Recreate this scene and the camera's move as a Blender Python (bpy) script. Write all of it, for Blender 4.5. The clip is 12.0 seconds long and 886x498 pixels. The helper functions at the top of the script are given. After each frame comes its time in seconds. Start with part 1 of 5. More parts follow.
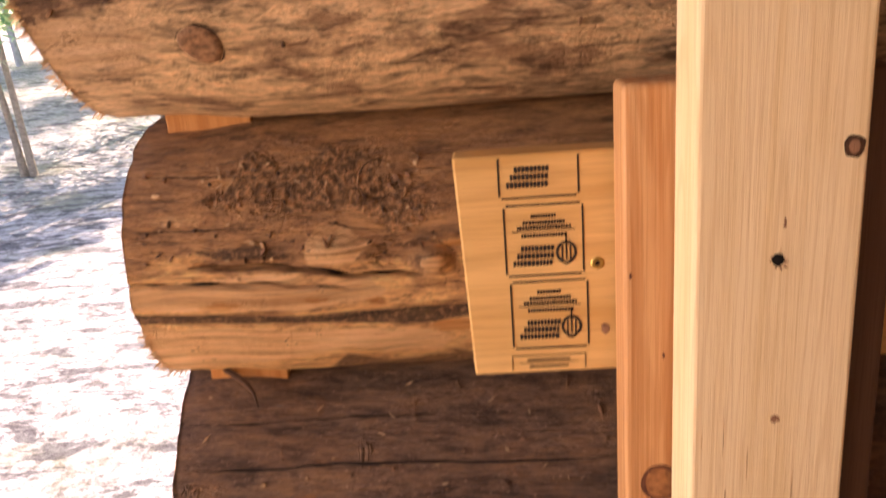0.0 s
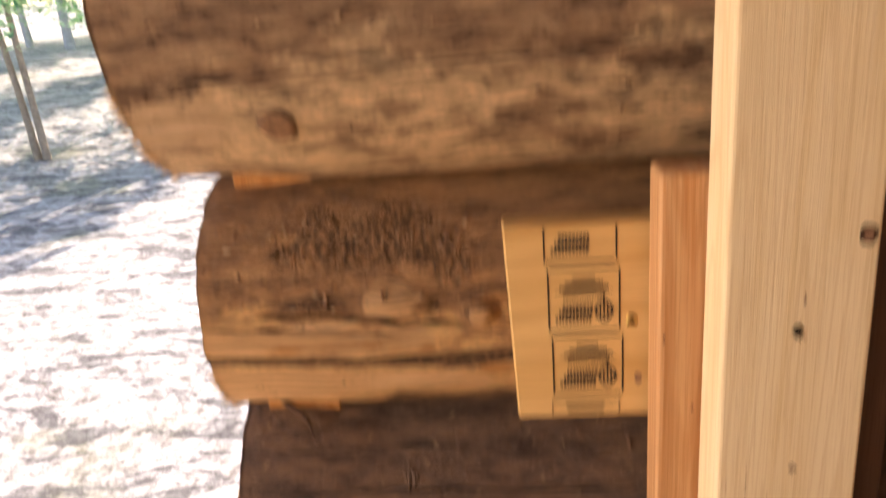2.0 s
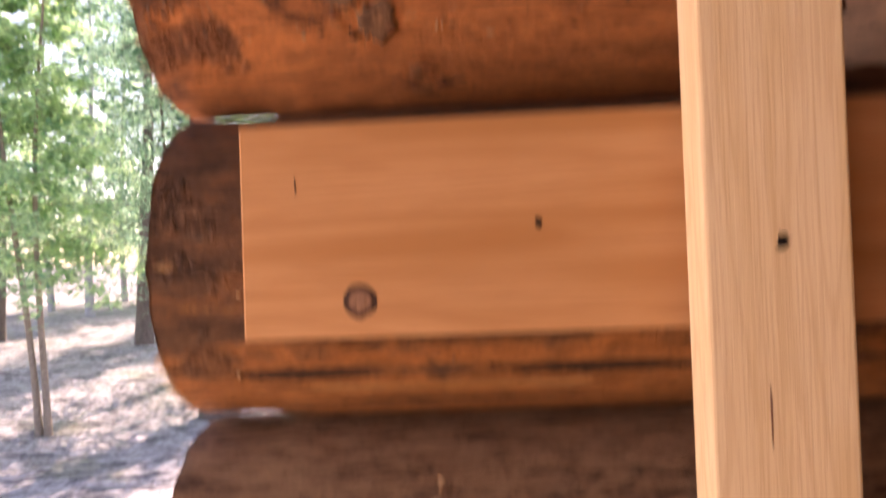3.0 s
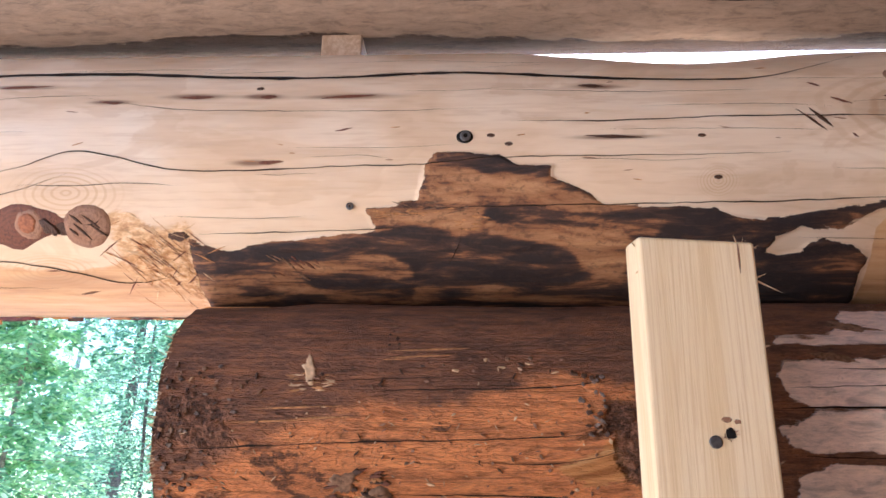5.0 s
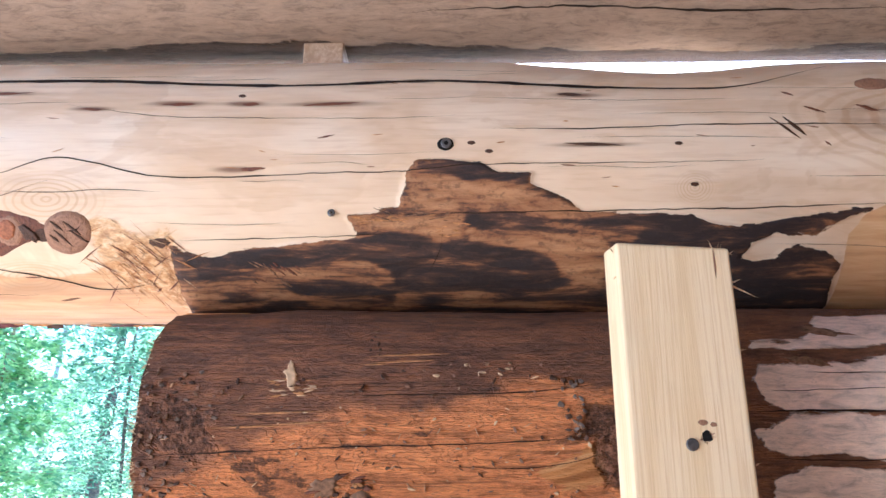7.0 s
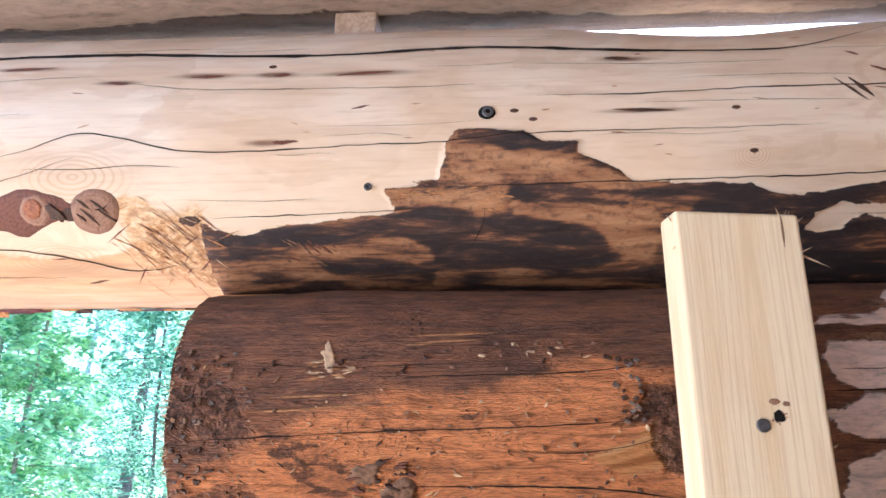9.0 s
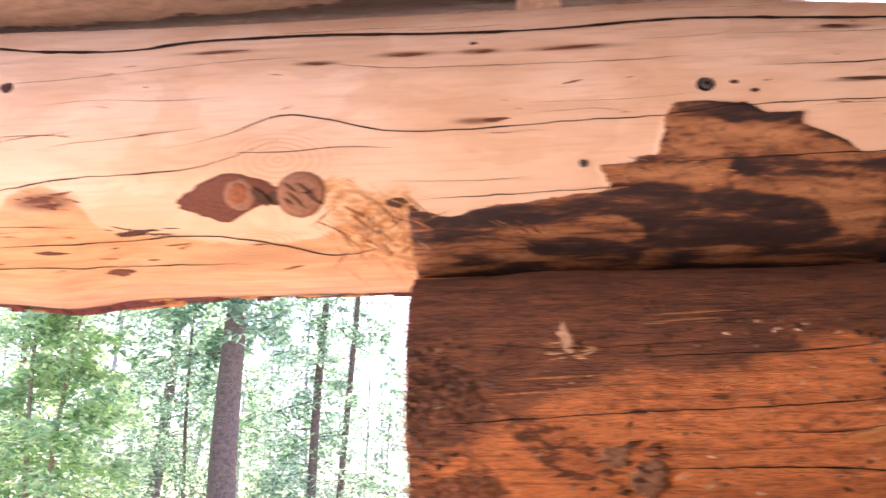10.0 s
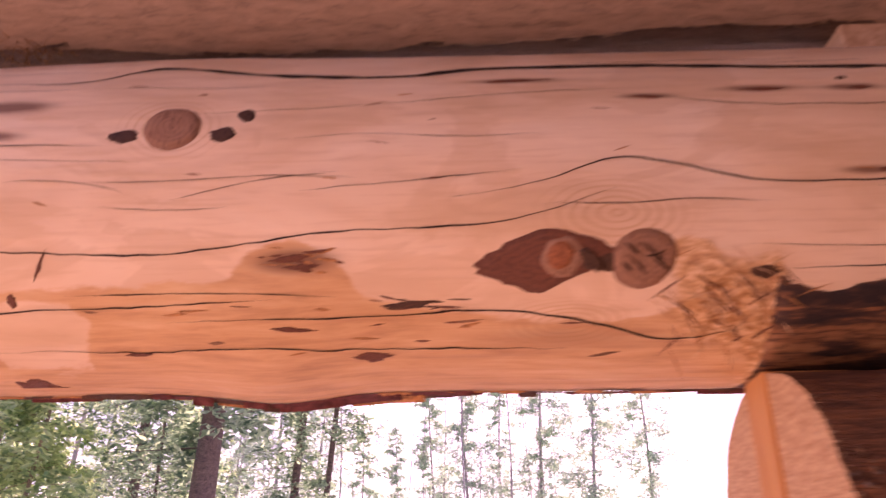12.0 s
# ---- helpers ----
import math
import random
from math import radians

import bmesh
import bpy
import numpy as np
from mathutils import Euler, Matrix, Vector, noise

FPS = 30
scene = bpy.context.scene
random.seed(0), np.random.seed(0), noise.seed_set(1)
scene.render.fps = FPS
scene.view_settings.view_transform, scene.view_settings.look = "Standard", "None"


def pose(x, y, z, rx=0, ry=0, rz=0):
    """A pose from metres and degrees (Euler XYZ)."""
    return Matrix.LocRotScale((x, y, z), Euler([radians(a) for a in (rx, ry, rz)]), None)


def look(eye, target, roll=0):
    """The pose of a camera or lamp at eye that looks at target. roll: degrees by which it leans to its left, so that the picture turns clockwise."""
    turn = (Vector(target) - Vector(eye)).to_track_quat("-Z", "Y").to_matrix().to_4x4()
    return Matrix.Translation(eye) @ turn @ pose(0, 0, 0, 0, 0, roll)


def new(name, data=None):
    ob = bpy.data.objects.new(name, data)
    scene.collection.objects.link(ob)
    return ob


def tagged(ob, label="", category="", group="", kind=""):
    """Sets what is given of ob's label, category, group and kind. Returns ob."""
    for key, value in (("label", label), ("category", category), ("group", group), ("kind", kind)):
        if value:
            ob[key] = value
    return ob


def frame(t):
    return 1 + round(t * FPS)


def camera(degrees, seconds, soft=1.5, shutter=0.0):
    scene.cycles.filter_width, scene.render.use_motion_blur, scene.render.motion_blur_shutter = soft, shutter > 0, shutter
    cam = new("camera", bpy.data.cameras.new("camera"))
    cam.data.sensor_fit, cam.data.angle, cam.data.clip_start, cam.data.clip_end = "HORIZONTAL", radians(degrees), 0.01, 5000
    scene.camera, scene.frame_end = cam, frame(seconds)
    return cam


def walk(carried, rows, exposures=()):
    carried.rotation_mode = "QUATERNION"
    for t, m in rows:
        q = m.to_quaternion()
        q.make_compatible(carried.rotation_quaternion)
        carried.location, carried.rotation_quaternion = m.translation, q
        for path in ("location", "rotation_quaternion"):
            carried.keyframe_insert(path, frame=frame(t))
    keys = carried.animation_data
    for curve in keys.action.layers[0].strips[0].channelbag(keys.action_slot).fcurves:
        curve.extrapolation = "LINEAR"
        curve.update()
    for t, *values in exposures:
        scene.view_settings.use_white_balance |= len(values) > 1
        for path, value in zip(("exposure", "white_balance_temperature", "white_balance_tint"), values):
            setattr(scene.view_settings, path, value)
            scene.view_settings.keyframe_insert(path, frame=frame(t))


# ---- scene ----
cam = camera(58.2, 12.0, shutter=0.5)
METRES, EYE, TILT, LEAN, TURN = 2.0, 0.85, 0.0, 0.0, 3.8
ROWS = [
    (0.0, 0.0, 0.0, 0.0, -1.35, -17.31, 4.33),
    (0.5, -0.0135, -0.022, -0.0207, -2.05, -20.66, 4.48),
    (1.0, -0.0168, -0.0289, -0.0381, -2.13, -22.56, 4.73),
    (1.5, -0.0216, -0.0318, -0.0331, -1.86, -22.87, 4.77),
    (2.0, -0.0197, -0.0257, 0.0534, -0.74, -18.62, 4.14),
    (2.5, -0.0179, -0.0369, 0.1719, -0.06, -9.44, 3.87),
    (3.0, -0.0196, -0.0602, 0.2729, -0.1, 0.46, 2.22),
    (3.5, -0.0252, -0.0946, 0.3543, -0.31, 9.24, 0.79),
    (5.5, -0.0214, -0.1315, 0.4, -1.87, 19.56, -0.84),
    (6.0, -0.0238, -0.1317, 0.4013, -2.49, 20.07, -0.66),
    (6.5, -0.0208, -0.1329, 0.3977, -2.9, 19.89, -0.43),
    (7.0, -0.0212, -0.1346, 0.3952, -2.7, 19.59, -0.16),
    (9.0, -0.0319, -0.1025, 0.3928, -0.78, 19.13, -0.09),
    (9.5, -0.0585, -0.0879, 0.3829, -0.22, 18.73, 0.36),
    (10.0, -0.1668, -0.086, 0.3887, 0.52, 18.68, 0.57),
    (10.5, -0.2466, -0.0952, 0.3895, 1.23, 19.01, 0.54),
    (11.0, -0.2836, -0.0925, 0.3923, 2.01, 19.85, -0.29),
    (11.5, -0.303, -0.0449, 0.4111, -0.2, 24.05, -0.28),
    (12.0, -0.3832, 0.0388, 0.4238, -1.97, 25.44, 0.29),
]
EXPOSURES = [
    (0.0, 2.1, 7350, 32), (1.0, 2.1, 6450, 13), (1.8, 1.92, 6800, 16), (2.6, 2.05, 7750, 40), (3.0, 1.9, 7300, 42), (3.7, 2.0, 7500, 54), (5.3, 2.45, 4900, 12),
    (9.4, 2.65, 4800, 11), (10.0, 2.35, 6700, 44), (10.5, 1.65, 7000, 58), (11.0, 1.2, 7400, 66), (11.5, 1.3, 7800, 80), (12.0, 1.2, 7850, 86),
]
walk(cam, [(t, pose(0, 0, EYE, TILT, LEAN, TURN) @ pose(METRES * x, METRES * y, METRES * z, 90 + pitch, roll, yaw)) for t, x, y, z, yaw, pitch, roll in ROWS], EXPOSURES)

# ---- world and sun ----
SUN_AZIMUTH, SUN_HEIGHT = 12.0, 40.0  # degrees to the right of +y, and above the horizon
world = bpy.data.worlds.new("sky_world")
scene.world = world
world.use_nodes = True
wn = world.node_tree.nodes
sky = wn.new("ShaderNodeTexSky")
sky.sky_type, sky.sun_disc = "NISHITA", False
sky.sun_elevation, sky.sun_rotation = radians(SUN_HEIGHT), radians(SUN_AZIMUTH)
wn["Background"].inputs["Strength"].default_value = 0.13
world.node_tree.links.new(sky.outputs[0], wn["Background"].inputs["Color"])
sun_data = bpy.data.lights.new("sun", "SUN")
sun_data.energy, sun_data.angle, sun_data.color = 4.0, radians(0.5), (1.0, 0.93, 0.82)
sun = new("sun", sun_data)
sa, se = radians(SUN_AZIMUTH), radians(SUN_HEIGHT)
sun.matrix_world = look((math.sin(sa) * math.cos(se) * 40, math.cos(sa) * math.cos(se) * 40, math.sin(se) * 40), (0, 0, 0))

# area lamp added for light from the left, in an unseen west opening
fill_data = bpy.data.lights.new("west_fill", "AREA")
fill_data.shape, fill_data.size, fill_data.size_y, fill_data.energy, fill_data.color = "RECTANGLE", 1.5, 2.0, 19.0, (1.0, 0.9, 0.74)
new("west_fill", fill_data).matrix_world = look((-2.95, -1.0, 0.85), (0.0, 0.0, 1.1))


# ---- material tools ----
class Mat:
    """A small builder of node materials."""

    def __init__(self, name, rough=0.7, spec=0.3):
        self.m = bpy.data.materials.new(name)
        self.m.use_nodes = True
        self.t = self.m.node_tree
        self.b = self.t.nodes["Principled BSDF"]
        self.b.inputs["Roughness"].default_value = rough
        self.b.inputs["Specular IOR Level"].default_value = spec
        self.co = self.t.nodes.new("ShaderNodeTexCoord").outputs["Object"]

    def node(self, kind, **sets):
        n = self.t.nodes.new(kind)
        for key, value in sets.items():
            setattr(n, key, value)
        return n

    def put(self, sock, value):
        if isinstance(value, bpy.types.NodeSocket):
            self.t.links.new(value, sock)
        elif isinstance(value, (tuple, list)) and len(value) == 3 and sock.type == "RGBA":
            sock.default_value = (*value, 1)
        else:
            sock.default_value = value

    def scaled(self, sx, sy, sz, co=None):
        n = self.node("ShaderNodeMapping")
        self.put(n.inputs["Vector"], co or self.co)
        n.inputs["Scale"].default_value = (sx, sy, sz)
        return n.outputs[0]

    def noise(self, co, scale=1.0, detail=4.0, rough=0.6, distort=0.0):
        n = self.node("ShaderNodeTexNoise")
        self.put(n.inputs["Vector"], co)
        for key, value in (("Scale", scale), ("Detail", detail), ("Roughness", rough), ("Distortion", distort)):
            n.inputs[key].default_value = value
        return n.outputs["Fac"]

    def ramp(self, fac, *stops):
        n = self.node("ShaderNodeValToRGB")
        self.put(n.inputs[0], fac)
        e = n.color_ramp.elements
        while len(e) < len(stops):
            e.new(0.5)
        for one, (at, c) in zip(e, stops):
            one.position, one.color = at, (*c, 1)
        return n.outputs[0]

    def step(self, v, lo, hi):
        n = self.node("ShaderNodeMapRange")
        n.interpolation_type = "SMOOTHSTEP"
        self.put(n.inputs[0], v)
        n.inputs[1].default_value, n.inputs[2].default_value = lo, hi
        return n.outputs[0]

    def mix(self, fac, a, b, kind="MIX"):
        n = self.node("ShaderNodeMix", data_type="RGBA", blend_type=kind)
        self.put(n.inputs[0], fac), self.put(n.inputs[6], a), self.put(n.inputs[7], b)
        return n.outputs[2]

    def math(self, op, a, b=0.0):
        n = self.node("ShaderNodeMath", operation=op)
        self.put(n.inputs[0], a), self.put(n.inputs[1], b)
        return n.outputs[0]

    def attr(self, name):
        return self.node("ShaderNodeAttribute", attribute_name=name).outputs["Fac"]

    def rand(self):
        return self.node("ShaderNodeObjectInfo").outputs["Random"]

    def island(self):
        return self.node("ShaderNodeNewGeometry").outputs["Random Per Island"]

    def done(self, colour, bump=None, strength=0.3, dist=0.002, rough=None):
        self.put(self.b.inputs["Base Color"], colour)
        if rough is not None:
            self.put(self.b.inputs["Roughness"], rough)
        if bump is not None:
            n = self.node("ShaderNodeBump")
            n.inputs["Strength"].default_value, n.inputs["Distance"].default_value = strength, dist
            self.put(n.inputs["Height"], bump)
            self.put(self.b.inputs["Normal"], n.outputs[0])
        return self.m


def plain(name, colour, rough=0.6, vary=0.25, scale=40.0, metal=0.0):
    m = Mat(name, rough)
    n = m.noise(m.co, scale)
    c = m.ramp(n, (0.3, tuple(v * (1 - vary) for v in colour)), (0.7, tuple(min(1, v * (1 + vary)) for v in colour)))
    m.b.inputs["Metallic"].default_value = metal
    return m.done(c, n, 0.2, 0.001)


def lumber(name, pale, dark, grain, axis, wide=70.0, rough=0.62, figure=0.35):
    """Sawn softwood: growth rings drawn out along one axis, with fine fibre and faint stains."""
    m = Mat(name, rough, 0.25)
    along = lambda big, small: [small if a == axis else big for a in "xyz"]  # noqa: E731
    warp = m.noise(m.scaled(*along(9, 1.1)), 1.0, 2, 0.5, 0.3)
    co = m.node("ShaderNodeVectorMath", operation="ADD")
    m.put(co.inputs[0], m.scaled(*along(wide, 1.2)))
    m.put(co.inputs[1], m.mix(1.0, (0, 0, 0), m.math("MULTIPLY", warp, 5.0)))
    rings = m.noise(co.outputs[0], 1.0, 2, 0.45, 0.35)
    fibre = m.noise(m.scaled(*along(420, 9)), 1.0, 3, 0.7)
    stain = m.noise(m.scaled(*along(7, 3)), 1.0, 4, 0.6)
    c = m.ramp(rings, (0.36, pale), (0.52, tuple(p * 0.55 + d * 0.45 for p, d in zip(pale, dark))), (0.64, dark))
    c = m.mix(m.math("MULTIPLY", m.step(fibre, 0.47, 0.66), 0.42), c, grain)
    c = m.mix(m.math("MULTIPLY", m.step(stain, 0.5, 0.8), 0.4), c, tuple(d * 0.85 for d in dark))
    arch = m.noise(m.scaled(*along(11, 0.55)), 1.0, 1.5, 0.4, 0.25)
    late = m.step(m.math("SINE", m.math("MULTIPLY", arch, 130.0)), 0.62, 1.0)
    c = m.mix(m.math("MULTIPLY", late, figure), c, tuple(0.5 * d + 0.5 * g for d, g in zip(dark, grain)))
    return m.done(c, m.math("ADD", fibre, m.math("MULTIPLY", rings, 0.6)), 0.3, 0.0012)


def bark_log(name, dark, mid, warm, pale, grit=1.0, soft=1.3):
    """A log with bark remains. The attribute warm says where the red inner bark is bare, peel where clean wood is, crust where it is scaly,
    tan, amber and coal where smooth wood, resin-coloured wood and blackened bark show; flow is the height that the grain follows."""
    m = Mat(name, 0.7, 0.3)
    n1 = m.noise(m.scaled(6, 28, 28), 1.0, 7, 0.7, 0.7)
    n2 = m.noise(m.scaled(24, 80, 80), 1.0, 7, 0.74, 0.6)
    n3 = m.noise(m.scaled(90, 260, 260), 1.0, 4, 0.75)
    line = m.noise(m.scaled(6, 190, 190), 1.0, 3, 0.6, 0.2)
    blot = m.noise(m.scaled(8, 15, 15), 1.0, 6, 0.66, 0.6)
    fleck = m.noise(m.scaled(170, 260, 260), 1.0, 3, 0.7)
    crumb = m.noise(m.co, 130.0, 5, 0.72)
    crust = m.step(m.math("ADD", m.attr("crust"), m.math("MULTIPLY", m.math("SUBTRACT", blot, 0.5), 3.2)), 0.3, 0.6)
    base = m.ramp(m.math("ADD", m.math("MULTIPLY", n1, 0.5), m.math("MULTIPLY", n2, 0.5)), (0.49 - 0.07 * soft, dark), (0.49, mid), (0.49 + 0.06 * soft, tuple(0.65 * a + 0.35 * b for a, b in zip(mid, warm))), (0.49 + 0.13 * soft, tuple(0.35 * a + 0.65 * b for a, b in zip(mid, warm))))
    red = m.ramp(n2, (0.48 - 0.1 * soft, tuple(v * 0.35 for v in warm)), (0.48, warm), (0.48 + 0.12 * soft, tuple(min(1, v * 1.5) for v in warm)))
    w = m.math("ADD", m.attr("warm"), m.math("ADD", m.math("MULTIPLY", blot, 1.5), m.math("MULTIPLY", n1, 1.0)))
    c = m.mix(m.step(w, 1.2 - 0.05 * soft, 1.2 + 0.16 * soft), base, red)
    sep, comb = m.node("ShaderNodeSeparateXYZ"), m.node("ShaderNodeCombineXYZ")
    m.put(sep.inputs[0], m.co), m.put(comb.inputs[0], sep.outputs[0]), m.put(comb.inputs[1], m.attr("flow"))
    fibre = m.noise(m.scaled(5, 340, 1, comb.outputs[0]), 1.0, 4, 0.62, 0.15)
    bands = m.noise(m.scaled(3, 80, 1, comb.outputs[0]), 1.0, 5, 0.62, 0.35)
    torn = m.math("ADD", m.math("MULTIPLY", m.math("SUBTRACT", n2, 0.5), 1.3), m.math("MULTIPLY", m.math("SUBTRACT", crumb, 0.5), 0.6))
    c = m.mix(m.math("MULTIPLY", m.step(bands, 0.54, 0.7), 0.3), c, tuple(v * 0.7 for v in dark))
    smooth_wood = m.ramp(bands, (0.36, tuple(v * f for v, f in zip(pale, (0.55, 0.45, 0.36)))), (0.47, tuple(v * f for v, f in zip(pale, (0.92, 0.86, 0.78)))), (0.62, tuple(min(1, v * 1.2) for v in pale)))
    smooth_wood = m.mix(m.math("MULTIPLY", m.step(fibre, 0.52, 0.64), 0.5), smooth_wood, tuple(v * 0.45 for v in pale))
    amber = m.ramp(bands, (0.36, (0.34, 0.13, 0.03)), (0.5, (0.62, 0.28, 0.08)), (0.64, (0.74, 0.42, 0.17)))
    coal = m.ramp(crumb, (0.42, tuple(v * 0.3 for v in dark)), (0.52, tuple(v * 0.8 for v in dark)), (0.62, tuple(v * 0.75 for v in mid)))
    c = m.mix(m.math("MULTIPLY", m.step(line, 0.57, 0.68), 0.42), c, tuple(v * 0.7 for v in dark))
    c = m.mix(m.math("MULTIPLY", m.step(fleck, 0.62, 0.7), 0.45 * grit), c, tuple(min(1, v * 2.2 + 0.03) for v in mid))
    figure = m.noise(m.scaled(5, 26, 26), 1.0, 3, 0.55, 2.2)
    grain = m.step(m.math("SINE", m.math("MULTIPLY", figure, 95.0)), 0.55, 1.0)
    c = m.mix(m.math("MULTIPLY", grain, 0.3), c, tuple(v * 0.8 for v in dark))
    hair = m.noise(m.scaled(45, 420, 420), 1.0, 4, 0.75, 0.3)
    c = m.mix(m.math("MULTIPLY", m.step(hair, 0.55, 0.68), 0.5), c, tuple(min(1, v * 1.7 + 0.02) for v in mid))
    c = m.mix(m.math("MULTIPLY", m.step(hair, 0.45, 0.34), 0.35), c, tuple(v * 0.55 for v in dark))
    for key, tone in (("tan", smooth_wood), ("amber", amber), ("coal", coal)):
        c = m.mix(m.math("MULTIPLY", m.step(m.math("ADD", m.attr(key), torn), 0.4, 0.6), 0.9), c, tone)
    scaly = m.ramp(crumb, (0.4, tuple(v * 0.45 for v in dark)), (0.5, tuple(v * 0.7 for v in mid)), (0.6, tuple(min(1, v * 2.0) for v in mid)))
    c = m.mix(m.math("MULTIPLY", crust, 0.7), c, scaly)
    clean = m.ramp(n2, (0.36, tuple(v * 0.62 for v in pale)), (0.48, tuple(v * 0.92 for v in pale)), (0.62, tuple(min(1, v * 1.12) for v in pale)))
    clean = m.mix(m.math("MULTIPLY", m.step(hair, 0.56, 0.7), 0.45), clean, tuple(v * 0.5 for v in pale))
    clean = m.mix(m.math("MULTIPLY", m.step(crumb, 0.6, 0.72), 0.4), clean, tuple(v * 0.35 for v in pale))
    p = m.math("ADD", m.attr("peel"), m.math("ADD", m.math("MULTIPLY", m.math("SUBTRACT", blot, 0.5), 1.4), m.math("MULTIPLY", m.math("SUBTRACT", n1, 0.5), 1.0)))
    bare = m.step(p, 0.44, 0.54)
    c = m.mix(bare, c, clean)
    h = m.math("ADD", m.math("MULTIPLY", n2, 0.9), m.math("ADD", m.math("MULTIPLY", n3, 0.7), m.math("MULTIPLY", m.math("ADD", line, m.math("MULTIPLY", crust, m.math("MULTIPLY", crumb, 8.5))), 0.7)))
    h = m.math("ADD", h, m.math("ADD", m.math("MULTIPLY", hair, 0.9), m.math("ADD", m.math("MULTIPLY", grain, -0.25), m.math("MULTIPLY", fibre, 0.6))))
    return m.done(c, m.math("MULTIPLY", h, m.math("SUBTRACT", 1.2, bare)), 0.85, 0.006)


def peeled_log(name):
    """The pale peeled log. bark is the distance in metres inside the bark remains, ochre where the inner skin is left, hack where it was cut at."""
    m = Mat(name, 0.5, 0.35)
    fine = m.noise(m.scaled(9, 130, 130), 1.0, 4, 0.6, 0.2)
    soft = m.noise(m.scaled(5, 12, 12), 1.0, 3, 0.5, 0.6)
    blot = m.noise(m.scaled(22, 45, 45), 1.0, 5, 0.65, 0.5)
    fuzz = m.noise(m.scaled(70, 110, 110), 1.0, 4, 0.7)
    streak = m.noise(m.scaled(7, 60, 60), 1.0, 5, 0.65, 0.4)
    clean = m.ramp(soft, (0.3, (0.66, 0.47, 0.29)), (0.5, (0.76, 0.58, 0.39)), (0.72, (0.8, 0.65, 0.47)))
    clean = m.mix(m.math("MULTIPLY", m.step(fine, 0.5, 0.66), 0.26), clean, (0.55, 0.36, 0.2))
    tone = m.noise(m.scaled(3.2, 8, 8), 1.0, 4, 0.6, 1.2)
    clean = m.mix(m.math("MULTIPLY", m.step(tone, 0.52, 0.56), 0.34), clean, (0.6, 0.41, 0.24))
    skin = m.ramp(streak, (0.3, (0.42, 0.21, 0.08)), (0.5, (0.6, 0.34, 0.145)), (0.72, (0.7, 0.47, 0.24)))
    o = m.math("ADD", m.attr("ochre"), m.math("MULTIPLY", m.math("SUBTRACT", blot, 0.5), 0.5))
    c = m.mix(m.math("MULTIPLY", m.step(o, 0.42, 0.56), 0.85), clean, skin)
    chips = m.ramp(fuzz, (0.35, (0.36, 0.15, 0.04)), (0.5, (0.62, 0.36, 0.15)), (0.62, (0.8, 0.58, 0.34)))
    c = m.mix(m.math("MULTIPLY", m.step(m.math("ADD", m.attr("hack"), m.math("MULTIPLY", m.math("SUBTRACT", blot, 0.5), 0.8)), 0.4, 0.6), 0.8), c, chips)
    broad = m.math("ADD", m.noise(m.scaled(8, 34, 34), 1.0, 6, 0.68, 0.8), m.attr("skin"))
    rot = m.ramp(m.math("ADD", m.math("MULTIPLY", streak, 0.4), m.math("MULTIPLY", broad, 0.6)), (0.41, (0.03, 0.02, 0.018)), (0.48, (0.085, 0.042, 0.026)), (0.53, (0.27, 0.12, 0.05)), (0.66, (0.46, 0.24, 0.105)))
    rot = m.mix(m.math("MULTIPLY", m.step(fuzz, 0.5, 0.66), 0.5), rot, (0.06, 0.034, 0.025))
    d = m.math("ADD", m.attr("bark"), m.math("MULTIPLY", m.math("SUBTRACT", blot, 0.5), 0.02))
    inside = m.step(d, -0.0007, 0.0007)
    eye = m.math("ADD", m.attr("eye"), m.math("MULTIPLY", soft, 0.25))
    swirl = m.math("MULTIPLY", m.step(m.math("SINE", m.math("MULTIPLY", eye, 48.0)), 0.1, 0.95), m.step(eye, 1.15, 0.5))
    c = m.mix(m.math("MULTIPLY", swirl, 0.4), c, (0.5, 0.29, 0.13))
    smear = m.math("MULTIPLY", m.attr("smudge"), m.math("ADD", 0.35, m.math("MULTIPLY", streak, 1.3)))
    c = m.mix(m.math("MULTIPLY", m.step(smear, 0.12, 0.95), 0.85), c, (0.15, 0.065, 0.035))
    c = m.mix(inside, c, rot)
    h = m.math("ADD", m.math("MULTIPLY", fine, 0.25), m.math("MULTIPLY", m.math("MULTIPLY", m.math("ADD", fuzz, inside), m.math("ADD", inside, m.attr("hack"))), 0.9))
    return m.done(c, h, 0.5, 0.004, m.mix(inside, (0.5, 0.5, 0.5), (0.75, 0.75, 0.75)))


def end_grain(name, pale, dark):
    m = Mat(name, 0.8, 0.2)
    sep = m.node("ShaderNodeSeparateXYZ")
    m.put(sep.inputs[0], m.co)
    r = m.math("SQRT", m.math("ADD", m.math("POWER", sep.outputs[1], 2.0), m.math("POWER", sep.outputs[2], 2.0)))
    wob = m.noise(m.co, 7.0, 3)
    rings = m.math("SINE", m.math("MULTIPLY", m.math("ADD", r, m.math("MULTIPLY", wob, 0.03)), 900.0))
    n = m.noise(m.scaled(30, 30, 260), 1.0, 4, 0.7)
    c = m.ramp(n, (0.3, dark), (0.6, pale))
    c = m.mix(m.math("MULTIPLY", m.step(rings, 0.2, 1.0), 0.3), c, dark)
    return m.done(c, n, 0.6, 0.003)


